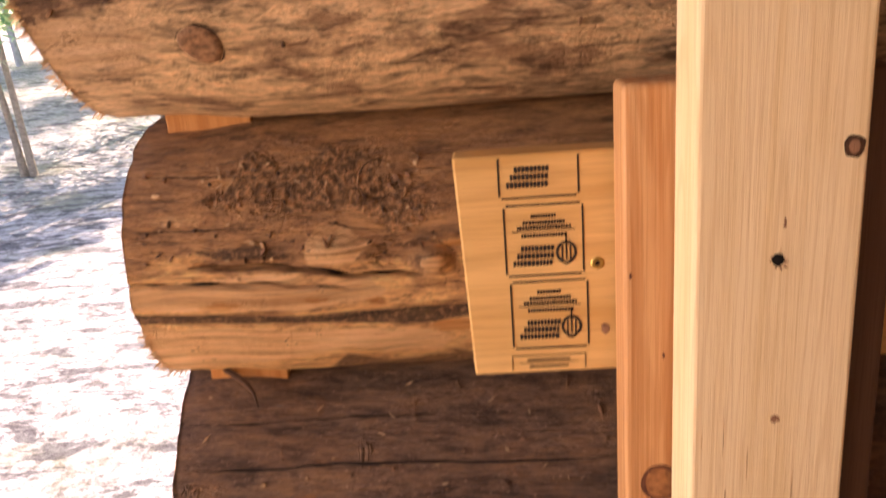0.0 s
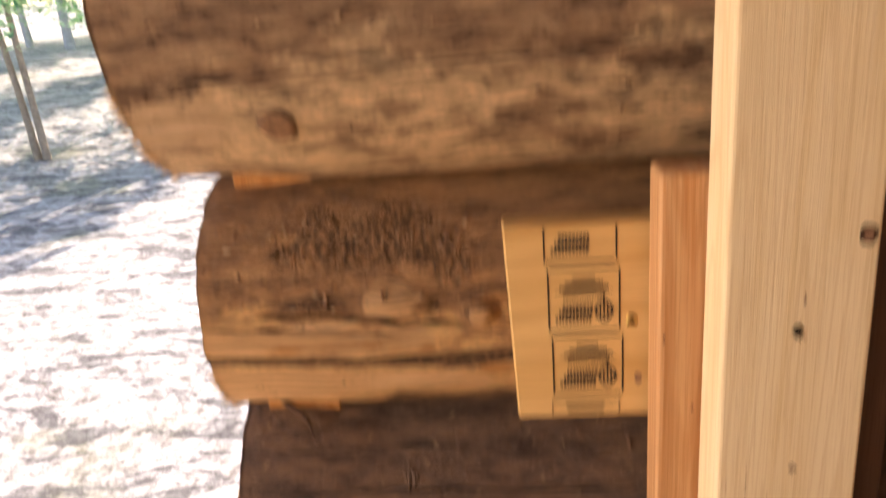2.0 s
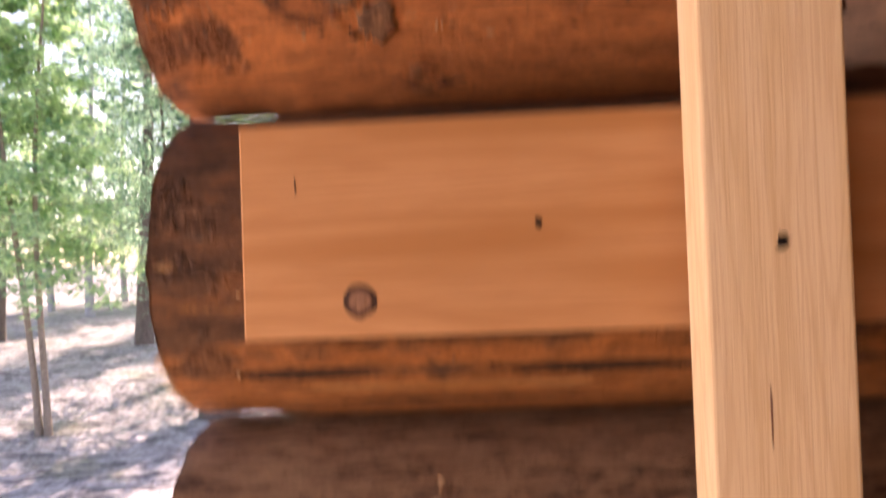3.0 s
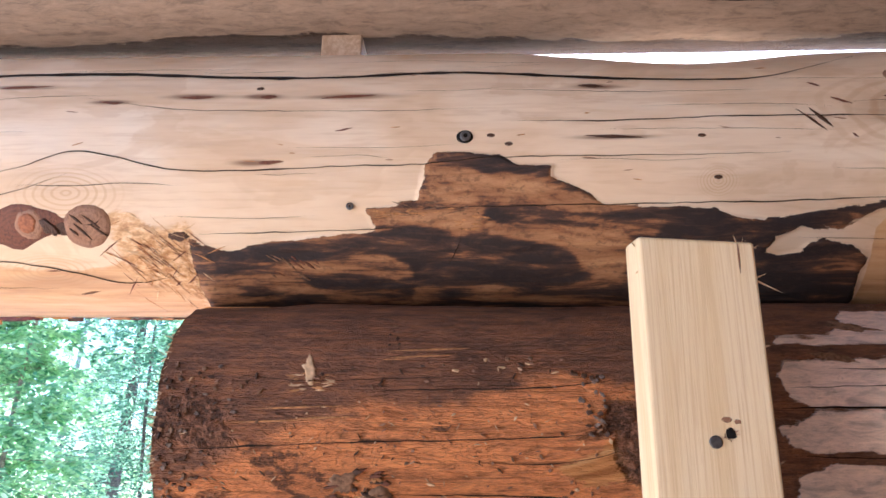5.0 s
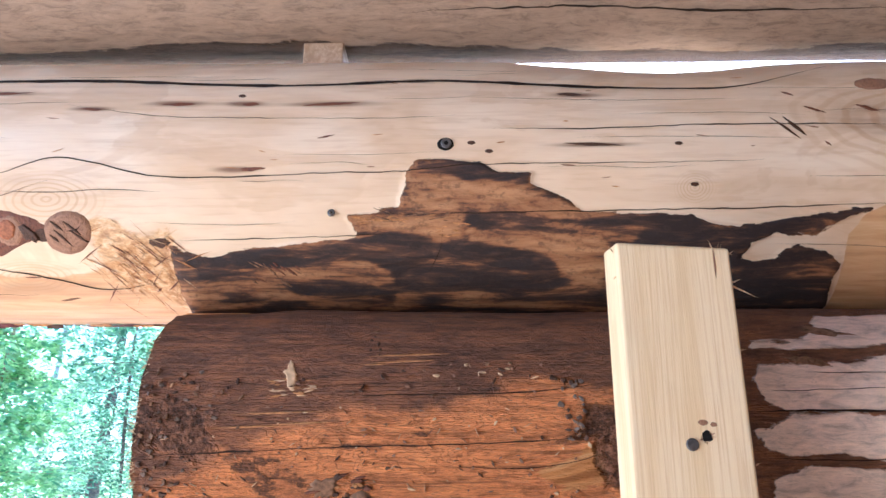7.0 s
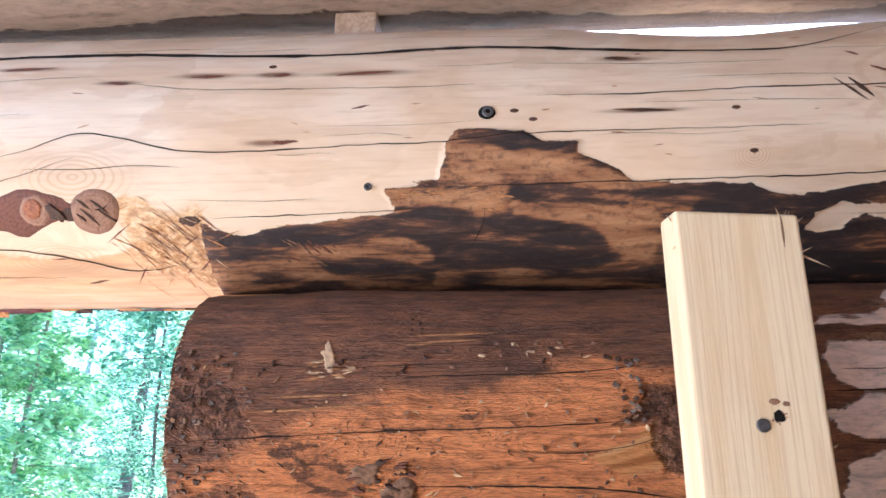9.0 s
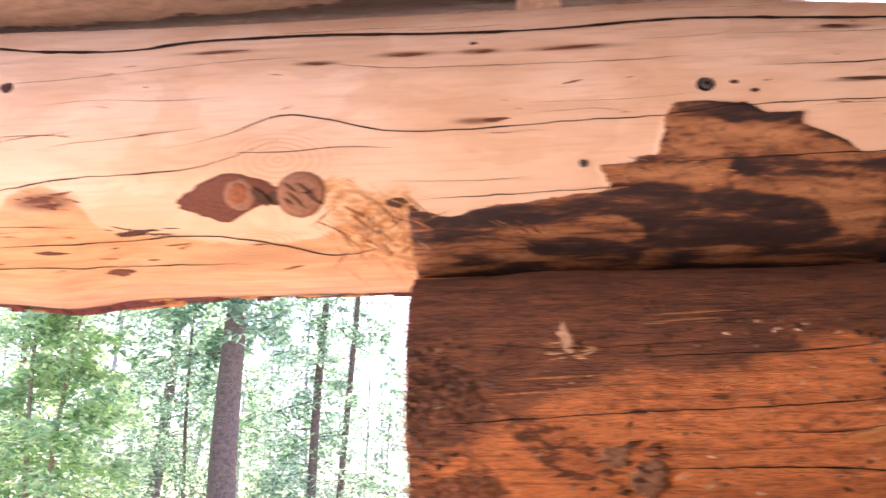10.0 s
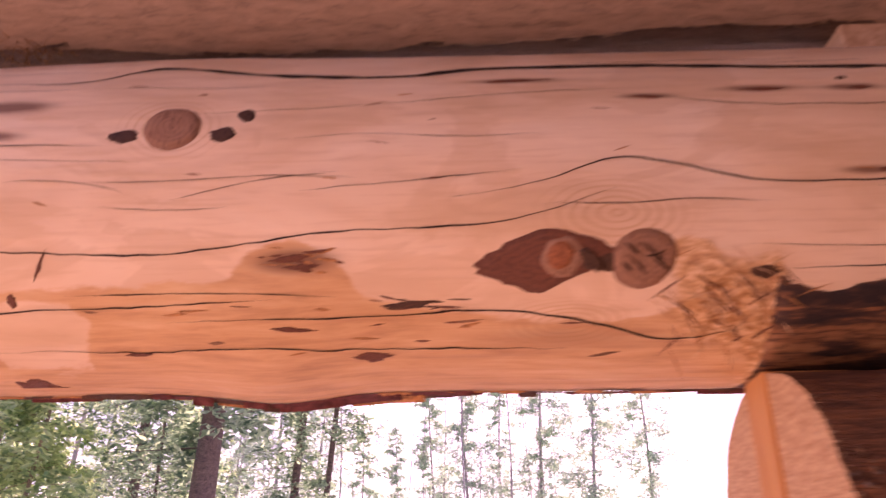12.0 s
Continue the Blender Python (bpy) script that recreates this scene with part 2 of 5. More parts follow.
def knot_wood(name, pale, dark):
    """A knot: rings about its heart, darker towards the rim, with fine checks."""
    m = Mat(name, 0.6, 0.3)
    n, g = m.noise(m.co, 90.0, 4), m.noise(m.scaled(260, 260, 60), 1.0, 4, 0.7)
    r = m.math("ADD", m.attr("rad"), m.math("MULTIPLY", n, 0.3))
    ring = m.step(m.math("SINE", m.math("MULTIPLY", r, 34.0)), -0.4, 0.9)
    c = m.mix(m.math("MULTIPLY", ring, 0.22), pale, dark)
    c = m.mix(m.math("MULTIPLY", m.step(g, 0.5, 0.66), 0.6), c, dark)
    c = m.mix(m.math("MULTIPLY", m.step(r, 0.95, 1.2), 0.7), c, dark)
    return m.done(c, g, 0.5, 0.003)


# ---- materials ----
M_PEELED = peeled_log("peeled_pine")
M_E = bark_log("brown_bark", (0.075, 0.036, 0.022), (0.24, 0.108, 0.055), (0.74, 0.275, 0.09), (0.84, 0.65, 0.5), 1.0, 1.9)
M_D = bark_log("red_bark", (0.055, 0.03, 0.019), (0.19, 0.1, 0.052), (0.55, 0.22, 0.065), (0.6, 0.42, 0.28), 1.0, 1.5)
M_C = bark_log("grey_bark", (0.12, 0.066, 0.036), (0.36, 0.215, 0.12), (0.64, 0.44, 0.25), (0.6, 0.42, 0.26), 0.6, 0.9)
M_B = bark_log("streaky_bark", (0.13, 0.068, 0.036), (0.42, 0.22, 0.1), (0.84, 0.46, 0.19), (0.82, 0.52, 0.27), 1.0, 1.2)
M_A = bark_log("dark_bark", (0.085, 0.05, 0.035), (0.22, 0.13, 0.083), (0.46, 0.25, 0.12), (0.62, 0.45, 0.3), 2.0, 1.3)
M_G = bark_log("weathered_log", (0.05, 0.03, 0.022), (0.13, 0.08, 0.054), (0.2, 0.125, 0.082), (0.36, 0.255, 0.18), 0.9, 1.6)
M_SILL = bark_log("pale_sill_bark", (0.06, 0.037, 0.025), (0.17, 0.1, 0.06), (0.42, 0.22, 0.1), (0.8, 0.7, 0.56), 1.6, 1.0)
M_END = end_grain("sawn_log_end", (0.62, 0.4, 0.22), (0.4, 0.21, 0.1))
M_POST = lumber("pale_spruce_upright", (0.87, 0.7, 0.44), (0.81, 0.62, 0.35), (0.66, 0.45, 0.23), "z", 40, 0.62, 0.5)
M_STRIP = lumber("reddish_fir", (0.66, 0.38, 0.18), (0.52, 0.24, 0.09), (0.42, 0.19, 0.07), "z", 110)
M_PLANK = lumber("pale_spruce_plank", (0.93, 0.75, 0.45), (0.84, 0.62, 0.32), (0.64, 0.42, 0.2), "x", 45)
M_WARM = lumber("orange_spruce_plank", (0.66, 0.36, 0.16), (0.52, 0.25, 0.09), (0.43, 0.19, 0.07), "x", 26)
M_STAMPED = lumber("yellow_fir_plank", (0.78, 0.5, 0.2), (0.62, 0.36, 0.12), (0.46, 0.25, 0.1), "x", 34)
M_SPLINE = lumber("orange_spline", (0.62, 0.3, 0.1), (0.5, 0.21, 0.06), (0.4, 0.16, 0.05), "z", 60)
M_BLOCK = lumber("grey_end_block", (0.56, 0.4, 0.27), (0.42, 0.28, 0.17), (0.33, 0.2, 0.12), "y", 120)
M_CRACK = plain("crack_dark", (0.02, 0.011, 0.007), 0.9)
M_KNOT = knot_wood("red_brown_knot", (0.17, 0.062, 0.032), (0.06, 0.022, 0.013))
M_KNOT_PALE = knot_wood("pale_brown_knot", (0.33, 0.18, 0.105), (0.14, 0.06, 0.032))
M_KNOT_DARK = knot_wood("dark_knot", (0.08, 0.038, 0.02), (0.025, 0.013, 0.008))
M_HOLE = plain("hole_black", (0.008, 0.006, 0.005), 0.95)
M_BRASS = plain("yellow_zinc_screw", (0.62, 0.45, 0.14), 0.35, 0.2, 300, 1.0)
M_STEEL = plain("dull_steel", (0.16, 0.15, 0.14), 0.45, 0.3, 200, 0.8)
M_INK = plain("black_ink", (0.035, 0.026, 0.02), 0.8, 0.6, 300)
M_BLUE = plain("blue_grey_ink", (0.14, 0.19, 0.28), 0.8, 0.3, 300)
M_SPLINTER = plain("torn_fibre", (0.6, 0.4, 0.22), 0.7, 0.35, 90)
M_TORN = plain("torn_inner_bark", (0.4, 0.19, 0.07), 0.8, 0.5, 130)
M_TORN_GREY = plain("dull_torn_bark", (0.2, 0.11, 0.06), 0.85, 0.6, 160)
M_GREY_SCALE = plain("grey_bark_scale", (0.17, 0.12, 0.09), 0.85, 0.5, 140)
M_SHRED = plain("dark_red_bark_edge", (0.12, 0.035, 0.03), 0.8, 0.5, 120)
M_FOAM = plain("white_foil", (0.7, 0.75, 0.82), 0.4)
M_INNER = plain("room_log", (0.27, 0.175, 0.105), 0.7, 0.4, 3)
M_FLOOR = plain("floor_boards", (0.68, 0.5, 0.31), 0.7, 0.3, 4)


# ---- mesh tools ----
def part(name, bm, material, parent=None, label=""):
    me = bpy.data.meshes.new(name)
    bm.to_mesh(me)
    bm.free()
    me.materials.append(material)
    ob = new(name, me)
    ob.parent = parent
    return tagged(ob, label) if label else ob


def raw(name, verts, faces, material, parent=None, label="", smooth=False):
    me = bpy.data.meshes.new(name)
    me.from_pydata(verts, [], faces)
    me.materials.append(material)
    if smooth:
        me.polygons.foreach_set("use_smooth", [True] * len(me.polygons))
    me.update()
    ob = new(name, me)
    ob.parent = parent
    return tagged(ob, label) if label else ob


def box_mesh(lo, hi, bevel=0.003, seg=2):
    bm = bmesh.new()
    bmesh.ops.create_cube(bm, size=1.0)
    for v in bm.verts:
        v.co = Vector([(a + b) / 2 + c * (b - a) for a, b, c in zip(lo, hi, v.co)])
    if bevel:
        bmesh.ops.bevel(bm, geom=list(bm.edges), offset=bevel, segments=seg, affect="EDGES", profile=0.5)
    return bm


def cells(ix, iy, iz):
    h = (ix * 374761393 + iy * 668265263 + iz * 2147483647 + 1274126177) & 0xFFFFFFFF
    h = ((h ^ (h >> 13)) * 1274126177) & 0xFFFFFFFF
    return ((h ^ (h >> 16)) & 0xFFFF) / 65535.0


def rough_field(x, y, z):
    """Smooth lattice noise, 0 to 1, on arrays."""
    p = [np.floor(a).astype(np.int64) for a in (x, y, z)]
    f = [a - b for a, b in zip((x, y, z), p)]
    f = [a * a * (3 - 2 * a) for a in f]
    out = 0
    for i in (0, 1):
        for j in (0, 1):
            for k in (0, 1):
                w = (f[0] if i else 1 - f[0]) * (f[1] if j else 1 - f[1]) * (f[2] if k else 1 - f[2])
                out = out + w * cells(p[0] + i, p[1] + j, p[2] + k)
    return out


class Log:
    """A round log along x: its axis, radius and relief. Angle 0 faces the room (-y), 90 is the top."""

    def __init__(self, yc, zc, r, seed, low=0.006, streak=0.0015, shape=None):
        self.yc, self.zc, self.r, self.seed, self.low, self.streak, self.shape = yc, zc, r, seed, low, streak, shape

    def radius(self, x, a):
        u, v = np.cos(a) * self.r, np.sin(a) * self.r
        s = self.seed * 7.31
        r = self.r + self.low * 2 * (rough_field(x * 2.6 + s, u * 7, v * 7 + s) - 0.5)
        r = r + self.streak * 2 * (rough_field(x * 14 + s, u * 75 + s, v * 75) - 0.5)
        r = r + self.streak * (rough_field(x * 45, u * 150 + s, v * 150 + s) - 0.5)
        if self.shape:
            r = r + self.shape(x, a, self.zc + np.sin(a) * self.r)
        return r

    def at(self, x, z, out=0.0):
        """The point of the room side at x and height z, raised by out."""
        x, z = np.asarray(x, float), np.asarray(z, float)
        a = np.arcsin(np.clip((z - self.zc) / self.r, -0.999, 0.999))
        for _ in range(3):
            a = np.arcsin(np.clip((z - self.zc) / self.radius(x, a), -0.999, 0.999))
        r = self.radius(x, a) + out
        return np.stack([x, self.yc - np.cos(a) * r, self.zc + np.sin(a) * r], -1)

    def build(self, name, x0, x1, material, fields=None, fine=(-1.7, 0.75), step=0.007, turns=200, end=M_END, ragged=0.004):
        xs = np.unique(np.round(np.r_[np.arange(x0, x1, 0.06), x1, np.arange(max(x0, fine[0]), min(x1, fine[1]), step)], 5))
        aa = np.r_[np.linspace(-1.75, 1.75, turns), np.linspace(1.75, 2 * math.pi - 1.75, 40)[1:-1]]
        x, a = np.meshgrid(xs, aa, indexing="ij")
        r = self.radius(x, a)
        x = x.copy()
        for row in (0, -1):
            x[row] += ragged * (rough_field(a[row] * 9, a[row] * 0 + self.seed, a[row] * 0) - 0.5)
        y, z = -np.cos(a) * r, np.sin(a) * r
        n, k = len(xs), len(aa)
        verts = np.stack([x, y, z], -1).reshape(-1, 3)
        i, j = np.meshgrid(np.arange(n - 1), np.arange(k), indexing="ij")
        j2 = (j + 1) % k
        quads = np.stack([i * k + j, i * k + j2, (i + 1) * k + j2, (i + 1) * k + j], -1).reshape(-1, 4)
        faces = quads.tolist() + [list(range(k)), list(range((n - 1) * k, n * k))[::-1]]
        me = bpy.data.meshes.new(name)
        me.from_pydata(verts.tolist(), [], faces)
        me.materials.append(material), me.materials.append(end)
        smooth = np.ones(len(me.polygons), bool)
        smooth[-2:] = False
        me.polygons.foreach_set("use_smooth", smooth)
        me.polygons[-1].material_index = me.polygons[-2].material_index = 1
        flat_x, flat_z, flat_a = x.ravel(), (z + self.zc).ravel(), ((a + math.pi) % (2 * math.pi) - math.pi).ravel()
        front = np.cos(flat_a) > -0.45
        for key, rule in {"crust": lambda x, z: 0 * x - 0.4, "flow": lambda x, z: z, **(fields or {})}.items():
            if key == "under_shade":  # underside painted darker for shade, in the bark tone, by angle
                me.attributes.new("peel", "FLOAT", "POINT").data.foreach_set("value", rule(flat_a, flat_x).astype(np.float32))
                continue
            me.attributes.new(key, "FLOAT", "POINT").data.foreach_set("value", np.where(front, rule(flat_x, flat_z), rule(flat_x * 0 + 9, flat_z)).astype(np.float32))
        me.update()
        ob = new(name, me)
        ob.location = (0, self.yc, self.zc)
        self.ob = ob
        return ob


def curve_through(points, n):
    """A smooth line through a few points, as n places."""
    p = np.array(points, float)
    p = np.vstack([2 * p[0] - p[1], p, 2 * p[-1] - p[-2]])
    t = np.linspace(0, len(p) - 3 - 1e-6, n)
    i = t.astype(int)
    f = (t - i)[:, None]
    a, b, c, d = p[i], p[i + 1], p[i + 2], p[i + 3]
    return 0.5 * (2 * b + (c - a) * f + (2 * a - 5 * b + 4 * c - d) * f**2 + (3 * b - a - 3 * c + d) * f**3)


def crack(log, points, width, jag=0.0008, name="crack", out=0.0009):
    """A drying crack: a thin dark tapering sliver that follows the log's face."""
    n = 16 * len(points)
    c = curve_through(points, n)
    s = np.arange(n)
    c[:, 1] += jag * 2 * (rough_field(c[:, 0] * 60, s * 0 + log.seed, s * 0 + width * 999) - 0.5)
    w = 0.78 * width * np.clip(np.minimum(s, n - 1 - s) / (0.22 * n), 0.12, 1) * (0.6 + 0.8 * rough_field(c[:, 0] * 35, s * 0.0, s * 0 + 3))
    up, down = log.at(c[:, 0], c[:, 1] + w / 2, out), log.at(c[:, 0], c[:, 1] - w / 2, out)
    verts = np.vstack([up, down]) - (0, log.yc, log.zc)
    return raw(name, verts.tolist(), [[i, i + 1, n + i + 1, n + i] for i in range(n - 1)], M_CRACK, log.ob)


def patch(name, log, x, z, rx, rz, material, out=0.0012, wob=0.12, tilt=0.0, sharp=0.0, label="", seed=1, k=32, rings=5):
    """A knot or stain: a thin uneven disc that lies on the log's face, with a sunk rim. sharp draws its ends to points."""
    t = np.linspace(0, 2 * math.pi, k, endpoint=False)
    r = 1 + wob * 2 * ((0.6 * rough_field(np.cos(t) * 2.2 + seed, np.sin(t) * 2.2, t * 0 + seed * 3.7) + 0.4 * rough_field(np.cos(t) * 7 + seed, np.sin(t) * 7, t * 0 + seed)) - 0.5)
    px, pz = np.cos(t) * rx * r, np.sin(t) * rz * r * (1 - sharp * np.abs(np.cos(t)) ** 1.5)
    ct, st = math.cos(tilt), math.sin(tilt)
    px, pz = px * ct - pz * st, px * st + pz * ct
    f = np.repeat(np.arange(1, rings + 1) / rings, k)
    rim = out * (1 - 1.44 * np.clip(f - 0.8, 0, 1) / 0.2)
    verts = log.at(np.r_[x, x + np.tile(px, rings) * f], np.r_[z, z + np.tile(pz, rings) * f], np.r_[out, rim])
    faces = [[0, 1 + i, 1 + (i + 1) % k] for i in range(k)]
    for q in range(rings - 1):
        for i in range(k):
            a, b = 1 + q * k + i, 1 + q * k + (i + 1) % k
            faces.append([a, a + k, b + k, b])
    ob = raw(name, (np.array(verts) - (0, log.yc, log.zc)).tolist(), faces, material, log.ob, label, True)
    ob.data.attributes.new("rad", "FLOAT", "POINT").data.foreach_set("value", [0.0] + [q / rings for q in range(1, rings + 1) for _ in range(k)])
    if name == "knot":
        log.last = ob
    return ob


def near_shape(points):
    """A rule that gives the distance to a closed outline in x and z, positive inside."""
    p = np.array(points, float)

    def rule(x, z):
        best, inside = np.full(x.shape, 9.0), np.zeros(x.shape, bool)
        for (ax, az), (bx, bz) in zip(p, np.roll(p, -1, 0)):
            dx, dz = bx - ax, bz - az
            t = np.clip(((x - ax) * dx + (z - az) * dz) / (dx * dx + dz * dz + 1e-12), 0, 1)
            best = np.minimum(best, np.hypot(x - ax - t * dx, z - az - t * dz))
            inside ^= ((az > z) != (bz > z)) & (x < dx * (z - az) / (dz + 1e-12) + ax)
        return np.where(inside, best, -best)

    return rule


def eyes(x, z):
    """How far a place lies from the nearest of the header's knots and swellings, in their own half widths."""
    d = x * 0 + 9.0
    for cx, cz, rx, rz in ((-0.61, 2.085, 0.1, 0.05), (0.66, 2.2, 0.3, 0.12), (0.31, 2.1, 0.035, 0.028), (-1.09, 2.197, 0.075, 0.055), (-0.66, 1.995, 0.1, 0.022)):
        d = np.minimum(d, np.hypot((x - cx) / rx, (z - cz) / rz))
    return d


def blob(x, z, cx, cz, rx, rz):
    return np.exp(-(((x - cx) / rx) ** 2 + ((z - cz) / rz) ** 2))


def tuft(log, x_end, lo, hi, count, length, seed, name="torn_fibre"):
    """Torn fibres on the rim of a sawn end, between two heights of the face."""
    rnd = random.Random(seed)
    verts, faces = [], []
    for _ in range(count):
        z = rnd.uniform(lo, hi)
        p = log.at(x_end + rnd.uniform(0, 0.006), z, 0.0005) - (0, log.yc, log.zc)
        d = np.array([-rnd.uniform(0.3, 1.0), rnd.uniform(-0.5, 0.25), rnd.uniform(-0.9, 0.3)])
        d *= length * rnd.uniform(0.3, 1.0) / np.linalg.norm(d)
        side = np.array([rnd.uniform(-1, 1), 0.4, rnd.uniform(-1, 1)]) * 0.0009
        i = len(verts)
        verts += [(p - side).tolist(), (p + side).tolist(), (p + d * 0.6 + side * 0.6 + (0, 0, 0.001)).tolist(), (p + d).tolist()]
        faces += [[i, i + 1, i + 2], [i, i + 2, i + 3]]
    return raw(name, verts, faces, M_SPLINTER, log.ob)


# ---- the log wall: seven courses ----
X_RIGHT = 2.6


def eased(x, a, z):
    """The sawn ends are dressed down a little above and below."""
    return -0.008 * np.clip((-0.26 - x) / 0.07, 0, 1) * np.abs(np.sin(a)) ** 3


def soft(width, *points):
    """A mask that is 1 well inside an outline and 0 well outside it."""
    rule = near_shape(points)
    return lambda x, z: np.clip(0.5 + rule(x, z) / width, 0, 1)


def groove(x, z, line, half, deep):
    """A drying crack as a real furrow along a line of heights."""
    p = np.array(line)
    mid = np.interp(x, p[:, 0], p[:, 1]) + 0.0012 * np.sin(x * 95)
    run = np.clip((x - p[0, 0]) / 0.03, 0, 1) * np.clip((p[-1, 0] - x) / 0.03, 0, 1)
    return -deep * run * np.exp(-(((z - mid) / half) ** 4))


SPLIT_LONG = ((-0.42, 0.58), (-0.314, 0.576), (-0.251, 0.573), (-0.15, 0.561))
SPLIT_DEEP = ((-0.33, 0.596), (-0.223, 0.591), (-0.195, 0.585), (-0.155, 0.577), (-0.111, 0.575), (-0.06, 0.577))


def gnarled(x, a, z):
    """Swellings round the overgrown knots of the streaky log, and its two open cracks."""
    bulge = 0.012 * blob(x, z, -0.168, 0.606, 0.034, 0.015) + 0.006 * blob(x, z, -0.25, 0.606, 0.05, 0.008)
    stub = 0.013 * np.clip(1.6 - 1.6 * np.hypot((x + 0.066) / 0.026, (z - 0.588) / 0.018), 0, 1)
    ridge = 0.008 * blob(x, z, -0.05, 0.615, 0.03, 0.006) + 0.005 * blob(x, z, -0.12, 0.485, 0.07, 0.012) - 0.004 * blob(x, z, -0.2, 0.531, 0.3, 0.006)
    scaly = 0.0032 * crust_b(x, z) * (rough_field(x * 95, a * 15, z * 95) - 0.35)
    front = np.cos(a) > 0
    return eased(x, a, z) + np.where(front, bulge + stub + ridge + scaly + groove(x, z, SPLIT_LONG, 0.0022, 0.007) + groove(x, z, SPLIT_DEEP, 0.0032, 0.012), 0)


def scaled_end(x, a, z):
    """Scaly bark stands proud on the top wall log near its sawn end and beside the upright."""
    front = np.cos(a) > 0
    return eased(x, a, z) + np.where(front, 0.007 * crust_e(x, z) * (rough_field(x * 85, a * 16, z * 85) - 0.35) + 0.004 * blob(x, z, -0.2, 1.685, 0.035, 0.02) * rough_field(x * 70, a * 12, z * 70), 0)


log_z = Log(1.04, -0.115, 0.215, 1)


def swollen(x, a, z):
    """The lowest log is a little thicker towards its sawn end."""
    return 0.015 * np.clip((-0.2 - x) / 0.12, 0, 1) * np.clip(np.sin(a), 0, 1) ** 2


log_a = Log(1.0, 0.205, 0.215, 2, 0.005, 0.0015, swollen)
log_b = Log(0.972, 0.577, 0.169, 3, 0.005, 0.0012, gnarled)
log_c = Log(0.935, 0.968, 0.231, 4, 0.006, 0.0012, eased)
log_d = Log(0.945, 1.393, 0.2, 5, 0.005, 0.0015, eased)
log_e = Log(0.935, 1.773, 0.187, 6, 0.004, 0.001, scaled_end)


def header_shape(x, a, z):
    top = np.clip(np.sin(a) - 0.55, 0, 1) / 0.45
    scoop = -0.022 * np.exp(-(((x - 0.31) / 0.14) ** 2)) * top + 0.008 * np.exp(-(((x + 1.1) / 0.15) ** 2)) * top
    belly = 0.013 * np.exp(-(((x + 1.0) / 0.09) ** 2)) * np.clip(-np.sin(a) - 0.6, 0, 1) * 2.5
    swell = 0.012 * np.exp(-(((x + 0.62) / 0.13) ** 2) - ((z - 2.06) / 0.06) ** 2)
    rest = 0.007 * top * np.clip((0.12 - x) / 0.08, 0, 1)
    rind = 0.0032 * np.clip(0.5 + in_bark(x, z) / 0.003, 0, 1) * (np.cos(a) > 0) * (0.6 + 0.8 * rough_field(x * 30, a * 20, z * 60))
    return scoop + belly + swell + rest + rind


log_f = Log(0.965, 2.175, 0.215, 7, 0.004, 0.0006, header_shape)
log_g = Log(0.85, 2.599, 0.2, 8, 0.004, 0.0008)

bark_edge = [
    (-0.44, 2.036), (-0.425, 2.022), (-0.379, 2.016), (-0.333, 2.024), (-0.258, 2.033), (-0.167, 2.038), (-0.183, 2.065), (-0.143, 2.069), (-0.108, 2.076), (-0.098, 2.121), (-0.083, 2.138), (-0.051, 2.141),
    (0.005, 2.135), (0.033, 2.121), (0.081, 2.122), (0.078, 2.106), (0.129, 2.083), (0.153, 2.069), (0.264, 2.067), (0.308, 2.064), (0.329, 2.056), (0.377, 2.051), (0.416, 2.056), (0.47, 2.065), (0.56, 2.072),
    (0.526, 2.06), (0.481, 2.041), (0.426, 2.042), (0.396, 2.03), (0.381, 2.015), (0.4, 2.01), (0.428, 2.013), (0.441, 2.023), (0.46, 2.027), (0.502, 2.022), (0.528, 2.009), (0.522, 1.99), (0.532, 1.967), (0.5, 1.9), (-0.44, 1.9),
]
in_bark = near_shape(bark_edge)
skin_edge = near_shape([(-2.0, 2.03), (-1.27, 2.026), (-1.03, 2.032), (-1.0, 2.058), (-0.95, 2.072), (-0.9, 2.044), (-0.88, 2.017), (-0.72, 1.998), (-0.61, 1.994), (-0.53, 1.992), (-0.44, 1.99), (-0.43, 1.9), (-2.0, 1.9)])
skin_right = soft(0.01, (0.529, 2.041), (0.549, 2.065), (0.578, 2.078), (0.75, 2.08), (0.75, 1.94), (0.536, 1.94))
clean_spot = near_shape([(-1.3, 2.02), (-1.2, 2.016), (-1.18, 2.0), (-1.2, 1.97), (-1.3, 1.968)])
# blackened and rusty places in the bark that is left on the header
char_rim = soft(0.006, (-0.083, 2.138), (-0.051, 2.142), (0.005, 2.137), (0.033, 2.123), (0.081, 2.124), (0.073, 2.106), (0.041, 2.105), (0.017, 2.112), (-0.007, 2.108), (-0.047, 2.122), (-0.083, 2.126))
char_low = soft(0.006, (-0.421, 2.016), (-0.3, 2.026), (-0.177, 2.034), (-0.119, 2.046), (-0.006, 2.033), (0.099, 2.018), (0.125, 2.003), (0.144, 1.99), (0.104, 1.98), (0.011, 1.982), (-0.065, 1.971), (-0.115, 1.985), (-0.122, 2.001), (-0.162, 2.012), (-0.336, 2.004), (-0.406, 1.995))
char_mid = soft(0.005, (-0.007, 2.066), (0.153, 2.06), (0.306, 2.062), (0.289, 2.053), (0.154, 2.052), (0.05, 2.054), (0.01, 2.047), (-0.015, 2.055))
char_side = soft(0.008, (0.24, 2.05), (0.306, 2.066), (0.385, 2.054), (0.47, 2.068), (0.58, 2.08), (0.481, 2.036), (0.55, 2.0), (0.54, 1.94), (0.22, 1.94), (0.21, 2.0))
